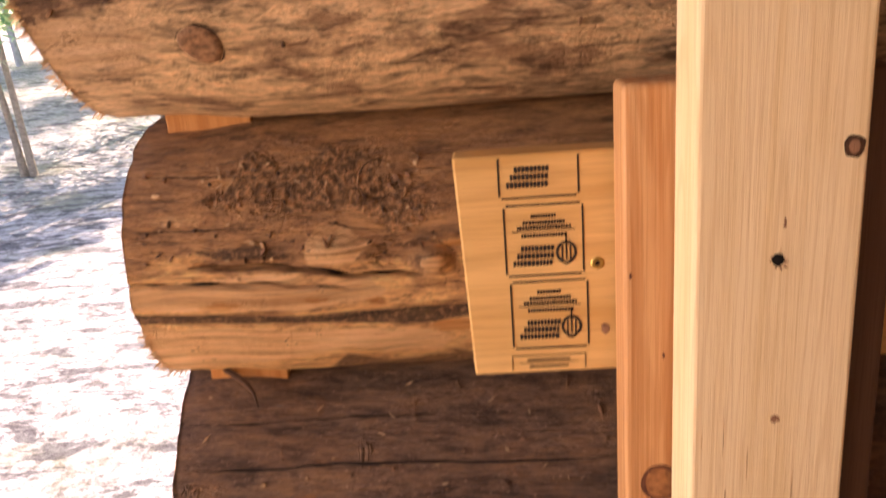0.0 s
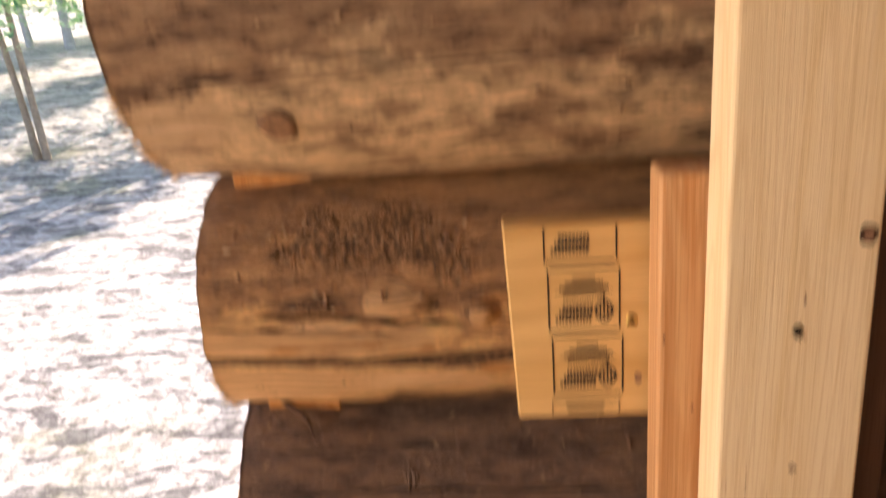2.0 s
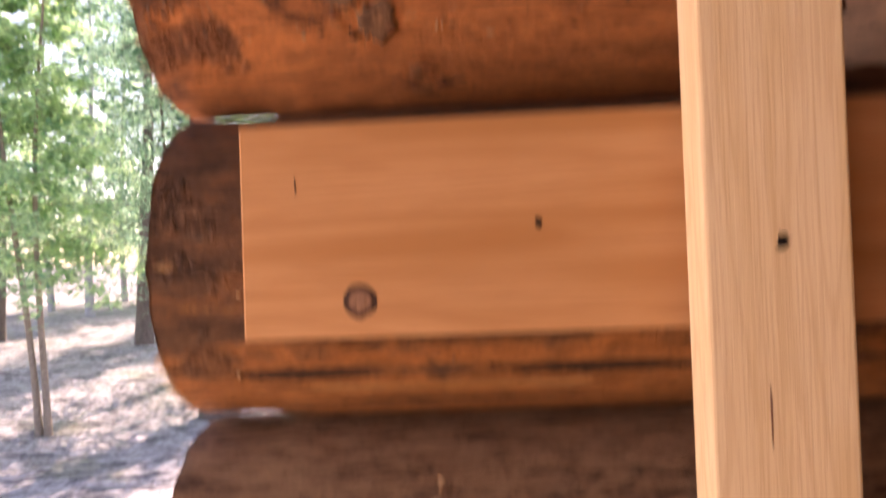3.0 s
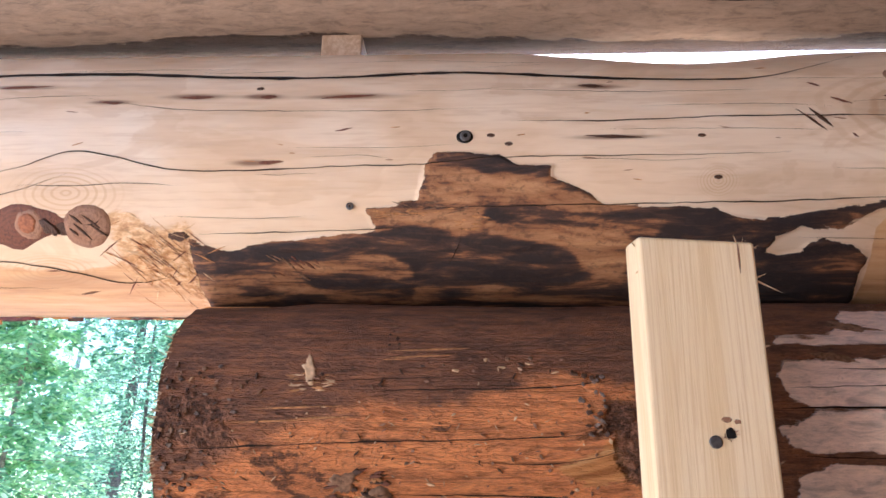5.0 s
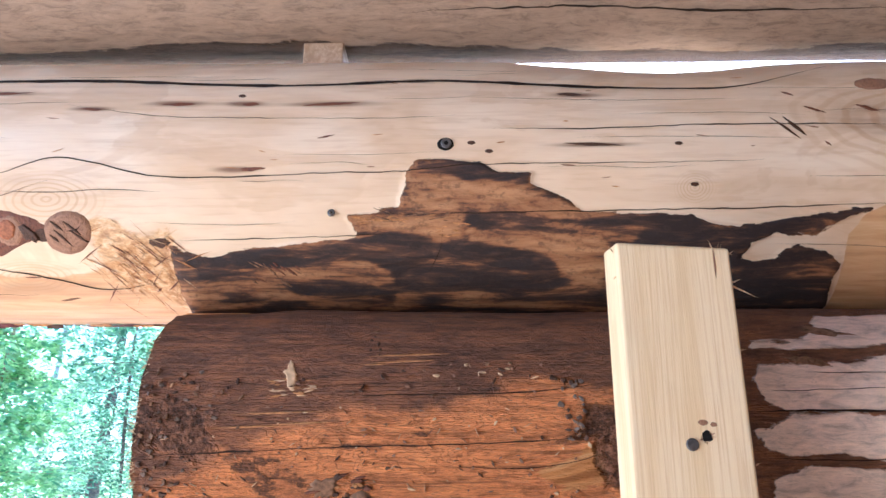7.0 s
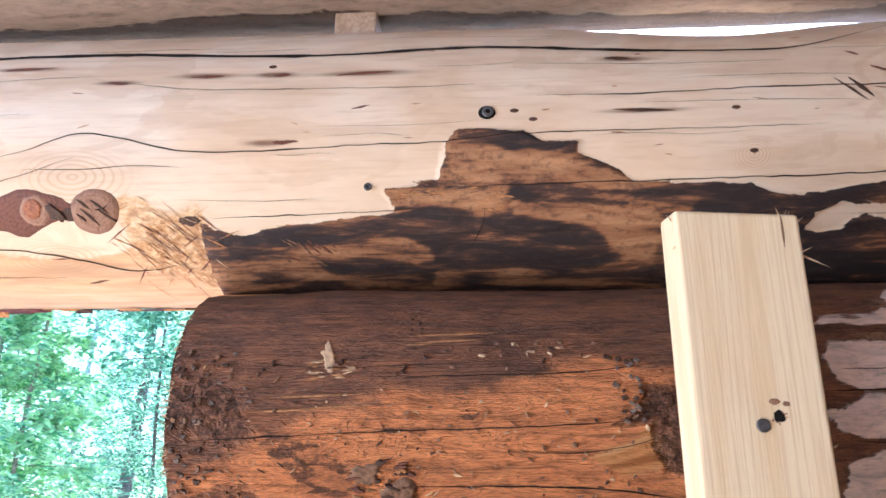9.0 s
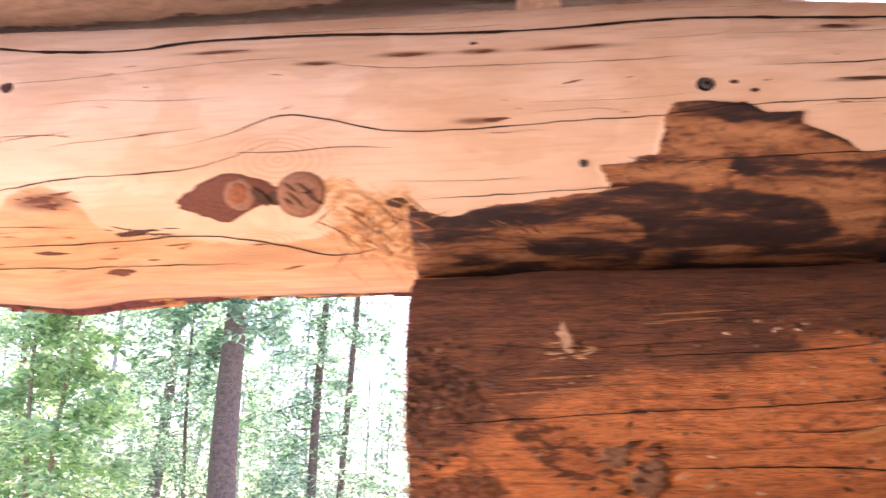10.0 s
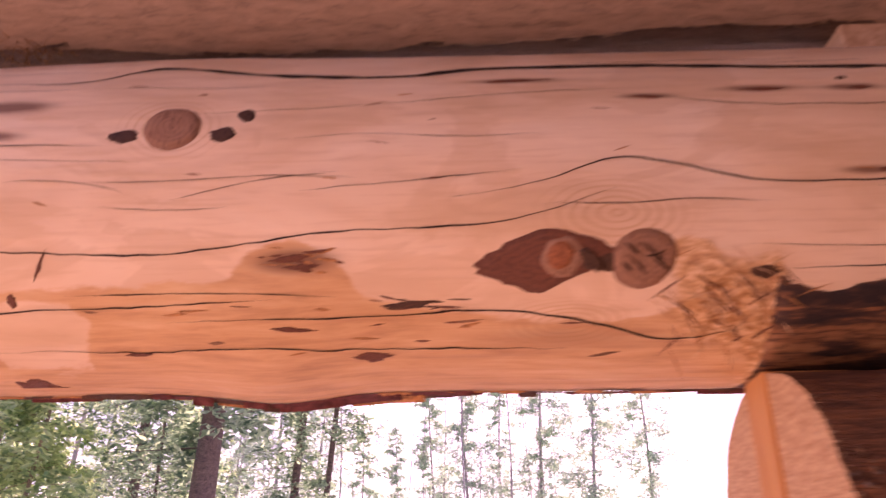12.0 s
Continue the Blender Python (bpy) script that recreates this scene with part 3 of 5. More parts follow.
char_foot = soft(0.006, (-0.289, 1.992), (-0.233, 1.984), (-0.115, 1.98), (-0.125, 1.968), (-0.203, 1.968), (-0.268, 1.976))
rusty_low = soft(0.006, (-0.338, 1.999), (-0.228, 2.008), (-0.154, 2.011), (-0.122, 2.001), (-0.196, 1.998), (-0.281, 1.992))
rusty_mid = soft(0.006, (-0.015, 2.05), (0.13, 2.042), (0.188, 2.034), (0.19, 2.02), (0.099, 2.02), (-0.006, 2.034))
rusty_high = soft(0.006, (-0.095, 2.111), (-0.031, 2.115), (0.009, 2.1), (0.073, 2.096), (0.133, 2.076), (0.009, 2.07), (-0.095, 2.077))
rusty_side = soft(0.006, (0.116, 2.01), (0.19, 2.009), (0.187, 1.984), (0.126, 1.995))
crumbled = soft(0.008, (-0.155, 2.059), (-0.047, 2.065), (-0.015, 2.069), (-0.021, 2.039), (-0.055, 2.029), (-0.079, 2.046), (-0.152, 2.05))

def smudges(x, z):
    """Brown smears where the drawknife left some inner bark on the header's shoulder."""
    out = 0 * x
    for cx, cz, rx, rz in ((-0.71, 2.261, 0.06, 0.005), (-0.438, 2.237, 0.05, 0.006), (-0.21, 2.233, 0.075, 0.006), (-0.34, 2.236, 0.03, 0.006), (0.15, 2.249, 0.04, 0.006), (0.17, 2.161, 0.06, 0.004), (-0.565, 2.228, 0.035, 0.005), (-0.345, 2.127, 0.035, 0.005), (-0.95, 2.05, 0.05, 0.012), (-1.28, 2.235, 0.05, 0.012), (-1.3, 2.19, 0.05, 0.008)):
        out = out + blob(x, z, cx, cz, rx, rz)
    return out + 0.5 * blob(x, z, 0.58, 2.2, 0.1, 0.05) + 0.45 * blob(x, z, -0.66, 1.985, 0.14, 0.012)


header_fields = {
    "bark": in_bark,
    "ochre": lambda x, z: np.clip(0.5 + 25 * np.minimum(skin_edge(x, z), -clean_spot(x, z)), 0, 1) + 0.8 * skin_right(x, z) + 0.7 * blob(x, z, -0.49, 2.01, 0.06, 0.04),
    "skin": lambda x, z: 0.02 + 0.13 * np.maximum(np.maximum(rusty_low(x, z), rusty_mid(x, z)), np.maximum(rusty_high(x, z), rusty_side(x, z))) + 0.17 * crumbled(x, z)
    - 0.17 * np.maximum(np.maximum(char_rim(x, z), char_low(x, z)), np.maximum(char_mid(x, z), np.maximum(char_side(x, z), char_foot(x, z)))),
    "smudge": smudges,
    "eye": eyes,
    "hack": lambda x, z: 1.1 * blob(x, z, -0.49, 2.01, 0.06, 0.035) + 0.9 * blob(x, z, -0.445, 2.0, 0.014, 0.05) + 0.6 * blob(x, z, -0.535, 2.05, 0.03, 0.02),
}

f_ob = tagged(log_f.build("header_log", -2.9, X_RIGHT, M_PEELED, header_fields, fine=(-1.55, 0.7), step=0.005, turns=380), "pale peeled cracked knotty pine header log with dark bark remains", "log", "logs of the wall")
# where the bark of the top wall log is scaly, red, blackened or peeled away
crust_e = lambda x, z: np.maximum(crust_end(x, z), np.maximum(crust_under(x, z), coal_side(x, z)))  # noqa: E731
crust_end = soft(0.075, (-0.46, 1.8), (-0.385, 1.816), (-0.345, 1.775), (-0.358, 1.728), (-0.46, 1.723))
crust_under = soft(0.06, (-0.46, 1.684), (-0.333, 1.686), (-0.32, 1.64), (-0.46, 1.62))
coal_side = soft(0.03, (0.131, 1.797), (0.19, 1.8), (0.19, 1.68), (0.152, 1.695), (0.144, 1.748), (0.077, 1.741), (0.12, 1.762))
red_e = near_shape([(-0.46, 1.722), (-0.331, 1.72), (-0.264, 1.765), (-0.171, 1.78), (-0.065, 1.8), (0.056, 1.82), (0.25, 1.825), (0.25, 1.56), (-0.46, 1.56)])
grey_e = soft(0.03, (-0.331, 1.76), (-0.238, 1.735), (-0.19, 1.692), (-0.215, 1.645), (-0.267, 1.66), (-0.33, 1.72))
flare_e = soft(0.02, (0.06, 1.712), (0.144, 1.746), (0.18, 1.7), (0.117, 1.686))
pale_upper = soft(0.03, (0.362, 1.87), (0.367, 1.882), (0.442, 1.89), (0.48, 1.928), (0.9, 1.95), (0.9, 1.878), (0.544, 1.875), (0.477, 1.87), (0.415, 1.864))
pale_middle = soft(0.03, (0.348, 1.825), (0.366, 1.85), (0.439, 1.848), (0.539, 1.864), (0.9, 1.86), (0.9, 1.787), (0.395, 1.784), (0.37, 1.795))
pale_lower = soft(0.03, (0.347, 1.762), (0.394, 1.782), (0.9, 1.783), (0.9, 1.728), (0.504, 1.726), (0.417, 1.738), (0.36, 1.735))
pale_foot = soft(0.03, (0.37, 1.7), (0.423, 1.718), (0.9, 1.72), (0.9, 1.6), (0.37, 1.6))
grain_e = lambda x, z: z - 0.03 * blob(x, z, 0.17, 1.74, 0.09, 0.04) - 0.012 * blob(x, z, -0.2, 1.7, 0.05, 0.03)  # noqa: E731
e_ob = tagged(log_e.build("wall_log", -0.437, X_RIGHT, M_E, {
    "warm": lambda x, z: 0.5 * np.clip(red_e(x, z) / 0.035, -1, 1) - 0.05 - 0.25 * blob(x, z, -0.44, 1.6, 0.06, 0.3),
    "crust": lambda x, z: 1.3 * crust_e(x, z) - 0.35,
    "amber": lambda x, z: 0.75 * flare_e(x, z) + 0.3 * blob(x, z, -0.02, 1.66, 0.14, 0.03),
    "coal": lambda x, z: 0.58 * coal_side(x, z) + 0.5 * grey_e(x, z) + 0.6 * blob(x, z, -0.16, 1.742, 0.03, 0.008) + 0.6 * blob(x, z, -0.07, 1.756, 0.028, 0.007) + 0.5 * blob(x, z, -0.43, 1.755, 0.05, 0.03),
    "flow": grain_e,
    "peel": lambda x, z: np.where(x > 0.2, 1.15 * np.maximum(np.maximum(pale_upper(x, z), pale_middle(x, z)), np.maximum(pale_lower(x, z), pale_foot(x, z))) - 0.12, -1),
}, fine=(-0.45, 0.6), step=0.0038, turns=420), "dark brown log with bared reddish inner bark under the header", "log", "logs of the wall")
d_ob = tagged(log_d.build("wall_log", -0.42, X_RIGHT, M_D, {
    "warm": lambda x, z: 0.35 * np.clip((1.3 - z) / 0.03, -1, 1) - 0.5 * blob(x, z, -0.02, 1.265, 9, 0.008),
    "peel": lambda x, z: 0 * x - 1,
    "crust": lambda x, z: 0.9 * blob(x, z, -0.4, 1.44, 0.08, 0.06) + 0.9 * blob(x, z, -0.38, 1.29, 0.07, 0.03) - 0.25,
    "amber": lambda x, z: 0.8 * blob(x, z, -0.1, 1.243, 0.3, 0.009) + 0.5 * blob(x, z, -0.36, 1.345, 0.07, 0.01) + 0.7 * blob(x, z, -0.395, 1.395, 0.02, 0.007),
    "coal": lambda x, z: 1.0 * blob(x, z, -0.26, 1.264, 0.1, 0.009) + 1.0 * blob(x, z, 0.08, 1.264, 0.14, 0.009) + 0.6 * blob(x, z, -0.1, 1.222, 0.3, 0.008),
}, fine=(-0.45, 0.2), step=0.005, turns=300), "brown log with reddish streaks behind a screwed-on plank", "log", "logs of the wall")
c_ob = tagged(log_c.build("wall_log", -0.415, X_RIGHT, M_C, {
    "warm": lambda x, z: 0.22 * np.clip((0.9 - z) / 0.04, -1, 1) - 0.12,
    "peel": lambda x, z: 0 * x - 1,
    "crust": lambda x, z: 0.25 * blob(x, z, -0.4, z, 0.05, 1) - 0.25,
    "tan": lambda x, z: 0.75 * blob(x, z, -0.37, 0.83, 0.08, 0.05) + 0.35 * blob(x, z, -0.1, 0.86, 0.2, 0.03) + 0.3 * blob(x, z, -0.1, 0.98, 0.25, 0.05),
    "flow": lambda x, z: z + 0.016 * np.sign(z - 0.83) * blob(x, z, -0.255, 0.83, 0.06, 0.05),
}, fine=(-0.45, 0.2), step=0.005, turns=300), "thick grey-brown weathered log with rough bark", "log", "logs of the wall")
# the streaky log: smooth and resin-coloured wood round two overgrown knots
crust_b = soft(0.07, (-0.3, 0.668), (-0.261, 0.7), (-0.14, 0.705), (-0.05, 0.66), (-0.05, 0.63), (-0.12, 0.595), (-0.128, 0.628), (-0.18, 0.642), (-0.273, 0.66))
bulge_b = soft(0.012, (-0.204, 0.609), (-0.19, 0.631), (-0.168, 0.635), (-0.126, 0.614), (-0.147, 0.592), (-0.2, 0.591))
smooth_b = soft(0.02, (-0.42, 0.575), (-0.249, 0.588), (-0.137, 0.573), (-0.113, 0.555), (-0.134, 0.543), (-0.219, 0.535), (-0.42, 0.55))
under_b = soft(0.02, (-0.42, 0.527), (-0.314, 0.522), (-0.08, 0.507), (-0.045, 0.491), (-0.071, 0.462), (-0.177, 0.478), (-0.278, 0.455), (-0.42, 0.44))
streak_b = soft(0.006, (-0.42, 0.546), (-0.309, 0.54), (-0.227, 0.53), (-0.129, 0.533), (-0.02, 0.536), (-0.02, 0.52), (-0.08, 0.511), (-0.196, 0.52), (-0.313, 0.526), (-0.42, 0.531))
shade_b = soft(0.012, (-0.33, 0.614), (-0.25, 0.62), (-0.205, 0.607), (-0.208, 0.594), (-0.3, 0.6))
foot_b = soft(0.014, (-0.177, 0.476), (-0.128, 0.452), (-0.02, 0.462), (-0.02, 0.41), (-0.22, 0.42))


def grain_b(x, z):
    """The grain parts round the knots and runs wavy below them."""
    part_up = 0.03 * np.tanh((z - 0.602) / 0.012) * blob(x, z, -0.166, 0.605, 0.06, 0.03) + 0.02 * np.tanh((z - 0.588) / 0.01) * blob(x, z, -0.066, 0.588, 0.04, 0.03)
    return z + part_up + 0.022 * np.tanh((z - 0.488) / 0.01) * blob(x, z, -0.1, 0.488, 0.06, 0.02) + 0.004 * np.sin(x * 26 + 1)


b_ob = tagged(log_b.build("wall_log", -0.4, X_RIGHT, M_B, {
    "warm": lambda x, z: 0.25 * np.clip((0.6 - z) / 0.03, -1, 1) - 0.1,
    "peel": lambda x, z: 0 * x - 1,
    "crust": lambda x, z: 1.2 * crust_b(x, z) - 0.3,
    "tan": lambda x, z: 0.8 * np.maximum(bulge_b(x, z), np.maximum(smooth_b(x, z), under_b(x, z))) + 0.9 * blob(x, z, -0.066, 0.588, 0.018, 0.013) + 0.5 * blob(x, z, -0.34, 0.645, 0.05, 0.012),
    "amber": lambda x, z: 0.7 * blob(x, z, -0.3, 0.548, 0.03, 0.007) + 0.6 * blob(x, z, -0.127, 0.544, 0.02, 0.01) + 0.9 * blob(x, z, -0.047, 0.507, 0.035, 0.012) + 0.5 * blob(x, z, -0.2, 0.55, 0.04, 0.008) + 0.6 * blob(x, z, -0.045, 0.608, 0.03, 0.012),
    "coal": lambda x, z: 0.85 * streak_b(x, z) + 0.6 * shade_b(x, z) + 0.6 * foot_b(x, z) + 0.5 * blob(x, z, -0.03, 0.555, 0.05, 0.012),
    "flow": grain_b,
}, fine=(-0.41, 0.14), step=0.0032, turns=460), "brown log with orange streaks and a long drying crack", "log", "logs of the wall")
a_ob = tagged(log_a.build("wall_log", -0.4, X_RIGHT, M_A, {
    "warm": lambda x, z: 0.25 * np.clip((0.12 - z) / 0.03, -1, 1) - 0.2,
    "amber": lambda x, z: 0.5 * blob(x, z, -0.24, 0.3, 0.05, 0.008) + 0.5 * blob(x, z, -0.25, 0.238, 0.05, 0.009) + 0.5 * blob(x, z, -0.3, 0.138, 0.1, 0.014),
    "coal": lambda x, z: 0.5 * blob(x, z, -0.37, 0.25, 0.04, 0.07) + 0.35 * blob(x, z, -0.15, 0.35, 0.2, 0.02),
    "peel": lambda x, z: 0 * x - 1,
    "crust": lambda x, z: 0.6 * blob(x, z, -0.38, 0.26, 0.06, 0.08) + 0.5 * blob(x, z, -0.1, 0.34, 0.12, 0.02) - 0.2,
}), "dark grey-brown dusty log", "log", "logs of the wall")
z_ob = tagged(log_z.build("sill_log", -2.9, X_RIGHT, M_SILL, {"warm": lambda x, z: 0 * x - 0.4, "peel": lambda x, z: np.where(x < -0.37, 1.2, -1.0)}), "sill log, pale and peeled in the opening", "log", "logs of the wall")
# shade under the top log is painted as unpeeled bark, by angle and height
g_ob = tagged(log_g.build("top_log", -2.9, X_RIGHT, M_G, {"warm": lambda x, z: 0.25 * np.clip((z - 2.5) / 0.05, -1.6, 1), "under_shade": lambda a, x: 0.5 + 0.75 * np.clip((np.degrees(a) + 93 + 4 * np.sin(x * 5)) / 9, -1, 1.0)}), "weathered greyish top log resting on a wooden block", "log", "logs of the wall")

# the wall goes on past the opening, out of view
for lg in (log_a, log_b, log_c, log_d, log_e):
    far = Log(lg.yc, lg.zc, lg.r, lg.seed + 20)
    tagged(far.build("wall_log", -2.9, -1.75, M_A, {"warm": lambda x, z: 0 * x - 0.3, "peel": lambda x, z: 0 * x - 1}, fine=(0, 0), turns=48), "brown log on the far side of the opening", "log", "logs of the wall")

# ---- splines in the sawn ends ----
for lo, hi, x, y in ((-0.1, 0.94, -0.37, 0.91), (1.21, 1.57, -0.424, 0.91), (1.605, 1.955, -0.441, 0.9)):
    tagged(part("spline_board", box_mesh((x, y, lo), (x + 0.1, y + 0.062, hi), 0.002), M_SPLINE), "orange wooden spline let into the sawn log ends", "board")

def rough_scar(name, log, x, z, rx, rz, count, mats, seed, out=0.002, slant=0.0):
    """A torn or broken place: many small ragged flakes that overlap."""
    rnd = random.Random(seed)
    for n in range(count):
        a, q = rnd.uniform(0, 6.28), math.sqrt(rnd.random())
        fx, fz = x + math.cos(a) * q * rx, z + math.sin(a) * q * rz
        patch(name, log, fx, fz, rx * rnd.uniform(0.08, 0.3), rz * rnd.uniform(0.03, 0.12), mats[n % len(mats)], out * rnd.uniform(0.3, 1.2), 0.5, slant + rnd.gauss(0, 0.15), 0.35, "", seed + n)


# ---- cracks and knots of the header ----
crack(log_f, [(-1.315, 2.279), (-1.214, 2.28), (-1.125, 2.311), (-0.98, 2.284), (-0.846, 2.275), (-0.754, 2.289), (-0.578, 2.292), (-0.399, 2.28), (-0.26, 2.274), (-0.056, 2.281), (0.112, 2.271), (0.235, 2.265), (0.4, 2.269), (0.547, 2.324)], 0.0085)
crack(log_f, [(-0.782, 2.107), (-0.692, 2.12), (-0.614, 2.144), (-0.555, 2.14), (-0.47, 2.12), (-0.359, 2.117), (-0.214, 2.122), (-0.094, 2.124), (0.026, 2.133), (0.301, 2.135), (0.41, 2.138)], 0.0021)
crack(log_f, [(-1.45, 2.066), (-1.267, 2.062), (-1.114, 2.057), (-1.004, 2.066), (-0.902, 2.077), (-0.723, 2.082), (-0.61, 2.111)], 0.0019)
crack(log_f, [(-1.4, 2.004), (-1.279, 2.009), (-1.091, 2.013), (-0.979, 2.016)], 0.0014)
crack(log_f, [(-1.095, 1.999), (-0.97, 2.0), (-0.846, 2.005), (-0.748, 2.007), (-0.662, 1.999), (-0.549, 1.983), (-0.466, 1.99)], 0.0014)
crack(log_f, [(-1.297, 1.981), (-0.977, 1.977), (-0.848, 1.981), (-0.66, 1.978)], 0.0011)
crack(log_f, [(-0.437, 2.036), (-0.248, 2.04), (-0.102, 2.043)], 0.0012)
crack(log_f, [(-0.174, 2.066), (0.04, 2.068), (0.262, 2.072), (0.417, 2.074), (0.66, 2.082)], 0.0018)
crack(log_f, [(0.026, 2.187), (0.186, 2.187), (0.369, 2.193), (0.7, 2.19)], 0.0022)
crack(log_f, [(-1.269, 2.135), (-1.188, 2.132), (-1.132, 2.12)], 0.001)
crack(log_f, [(-1.083, 2.11), (-0.998, 2.128), (-0.902, 2.138)], 0.0011)
crack(log_f, [(-0.944, 2.118), (-0.841, 2.125), (-0.716, 2.134)], 0.0011)
crack(log_f, [(-1.4, 2.18), (-1.277, 2.178), (-1.157, 2.175)], 0.0014)
crack(log_f, [(-0.601, 2.236), (-0.468, 2.214), (-0.359, 2.209), (-0.136, 2.206), (-0.03, 2.21)], 0.0012)
crack(log_f, [(-0.014, 2.244), (0.191, 2.238), (0.393, 2.24)], 0.001)
crack(log_f, [(-1.1, 2.215), (-0.9, 2.222), (-0.7, 2.238), (-0.56, 2.242)], 0.0008)
crack(log_f, [(-1.16, 2.105), (-1.08, 2.1), (-1.02, 2.102)], 0.0008)
for n in range(84):
    x0 = -1.62 + 0.0142 * n + 0.01 * math.sin(n * 5.1)
    xs_ = np.linspace(x0, x0 + 0.06 + 0.035 * math.sin(n * 2.3), 10)
    tilt = radians(-101.5 - 2.6 * math.sin(n * 1.7)) + 0.01 * np.sin(xs_ * 70 + n)
    size = 0.45 + 0.9 * math.exp(-(((x0 + 1.0) / 0.16) ** 2)) + 0.4 * (n % 5 == 0)
    half = size * radians(0.5 + 2.2 * math.sin(n * 3.3) ** 2) * np.sin(np.linspace(0.15, 3.0, 10))
    rim = []
    for ang, off in ((tilt + half, 0.001), (tilt - half, size * (0.001 + 0.008 * math.sin(n * 2.1) ** 2))):
        rr = log_f.radius(xs_, ang) + off
        rim += np.stack([xs_, -np.cos(ang) * rr, np.sin(ang) * rr], -1).tolist()
    raw("bark_shred", rim, [[i, i + 1, 11 + i, 10 + i] for i in range(9)], (M_SHRED, M_KNOT_DARK, M_TORN, M_SHRED)[n % 4], log_f.ob)
patch("knot", log_f, -0.69, 2.045, 0.075, 0.0275, M_KNOT, 0.0015, 0.22, 0.04, 0.42, "long red-brown knot", 2)
long_knot = log_f.last
heart = patch("knot_collar", log_f, -0.668, 2.047, 0.024, 0.02, M_KNOT_PALE, 0.003, 0.16, 0.1, 0, "", 14)
core = patch("knot_heart", log_f, -0.67, 2.048, 0.0165, 0.0135, plain("orange_knot_heart", (0.28, 0.1, 0.04), 0.6, 0.4, 220), 0.0042, 0.14, 0.2, 0, "", 15)
pocket = patch("bark_pocket", log_f, -0.64, 2.043, 0.016, 0.008, M_KNOT_DARK, 0.0042, 0.5, -0.5, 0.2, "", 16)
for piece in (heart, core, pocket):
    piece.parent = long_knot
patch("knot", log_f, -0.583, 2.044, 0.037, 0.027, M_KNOT_PALE, 0.003, 0.06, 0.2, 0, "round sawn-off knot", 5)
sawn_knot = log_f.last
for x, z, d, tilt in ((-0.597, 2.052, 0.012, -0.6), (-0.59, 2.038, 0.015, -0.7), (-0.575, 2.049, 0.017, -0.6), (-0.566, 2.039, 0.013, -0.55), (-0.602, 2.037, 0.008, -0.6)):
    patch("saw_mark", log_f, x, z, d, 0.0016, M_KNOT_DARK, 0.0044, 0.4, tilt, 0.4, "", int(d * 1000)).parent = sawn_knot
for pts in ([(-0.588, 2.06), (-0.583, 2.045), (-0.586, 2.028)], [(-0.583, 2.045), (-0.57, 2.047), (-0.562, 2.052)]):
    check = crack(log_f, pts, 0.0016, 0.0008, "check", 0.004)
    check.parent = sawn_knot
patch("knot", log_f, -1.09, 2.197, 0.034, 0.031, M_KNOT_PALE, 0.003, 0.05, 0, 0, "round sawn-off knot", 7)
crack(log_f, [(-1.09, 2.21), (-1.087, 2.2), (-1.088, 2.19)], 0.0022, 0.0008, "check", 0.004).parent = log_f.last
patch("knot", log_f, 0.592, 2.271, 0.03, 0.014, M_KNOT_PALE, 0.0015, 0.15, 0.1, 0, "grey-brown sawn-off knot", 33)
for x, z, rx, rz, seed in ((-1.009, 2.212, 0.011, 0.009, 3), (-1.032, 2.186, 0.017, 0.01, 4), (-1.143, 2.187, 0.018, 0.009, 8), (-0.62, 2.04, 0.015, 0.009, 9), (-0.455, 2.033, 0.016, 0.006, 11)):
    patch("knot", log_f, x, z, rx, rz, M_KNOT_DARK, 0.0012, 0.35, 0, 0, "", seed)
shoulder_stains = (
    (0.141, 2.25, 0.03, 0.005, -0.05, 1), (0.165, 2.162, 0.066, 0.004, -0.06, 2), (-0.438, 2.236, 0.045, 0.004, 0.03, 3), (-0.33, 2.235, 0.024, 0.005, 0, 4), (-0.21, 2.233, 0.068, 0.004, 0.06, 5), (-0.565, 2.227, 0.03, 0.004, -0.12, 6), (-0.71, 2.261, 0.062, 0.004, 0.06, 21), (0.46, 2.25, 0.015, 0.003, -0.5, 22), (0.49, 2.219, 0.022, 0.003, -0.4, 23), (0.567, 2.22, 0.026, 0.005, -0.4, 24), (-0.96, 1.992, 0.04, 0.003, 0, 25), (-1.137, 1.977, 0.027, 0.002, 0, 26),
)
lower_stains = (
    (-0.32, 2.128, 0.03, 0.004, 0.05, 7), (0.457, 2.19, 0.036, 0.0045, -0.85, 8), (0.445, 2.185, 0.042, 0.003, -0.75, 9), (0.5, 2.162, 0.009, 0.002, -0.7, 10), (-0.215, 2.176, 0.02, 0.002, 0.2, 11), (-0.877, 1.975, 0.04, 0.0045, 0.05, 12), (-0.83, 2.013, 0.045, 0.005, 0.05, 13), (-0.955, 2.053, 0.035, 0.005, 0.1, 14), (-0.945, 2.045, 0.03, 0.004, 0.0, 15), (-1.225, 2.048, 0.026, 0.003, 1.1, 16), (-1.26, 2.018, 0.01, 0.009, 0.4, 17), (-1.28, 1.962, 0.05, 0.006, -0.05, 18), (-0.8, 2.128, 0.012, 0.002, 0, 19),
)
for x, z, rx, rz, tilt, seed in shoulder_stains + lower_stains:
    patch("stain", log_f, x, z, rx * 0.62, rz * 0.7, M_KNOT_DARK if seed in (1, 2, 13, 8, 9) else M_KNOT, 0.001, 0.5, tilt, 0.6, "", seed)


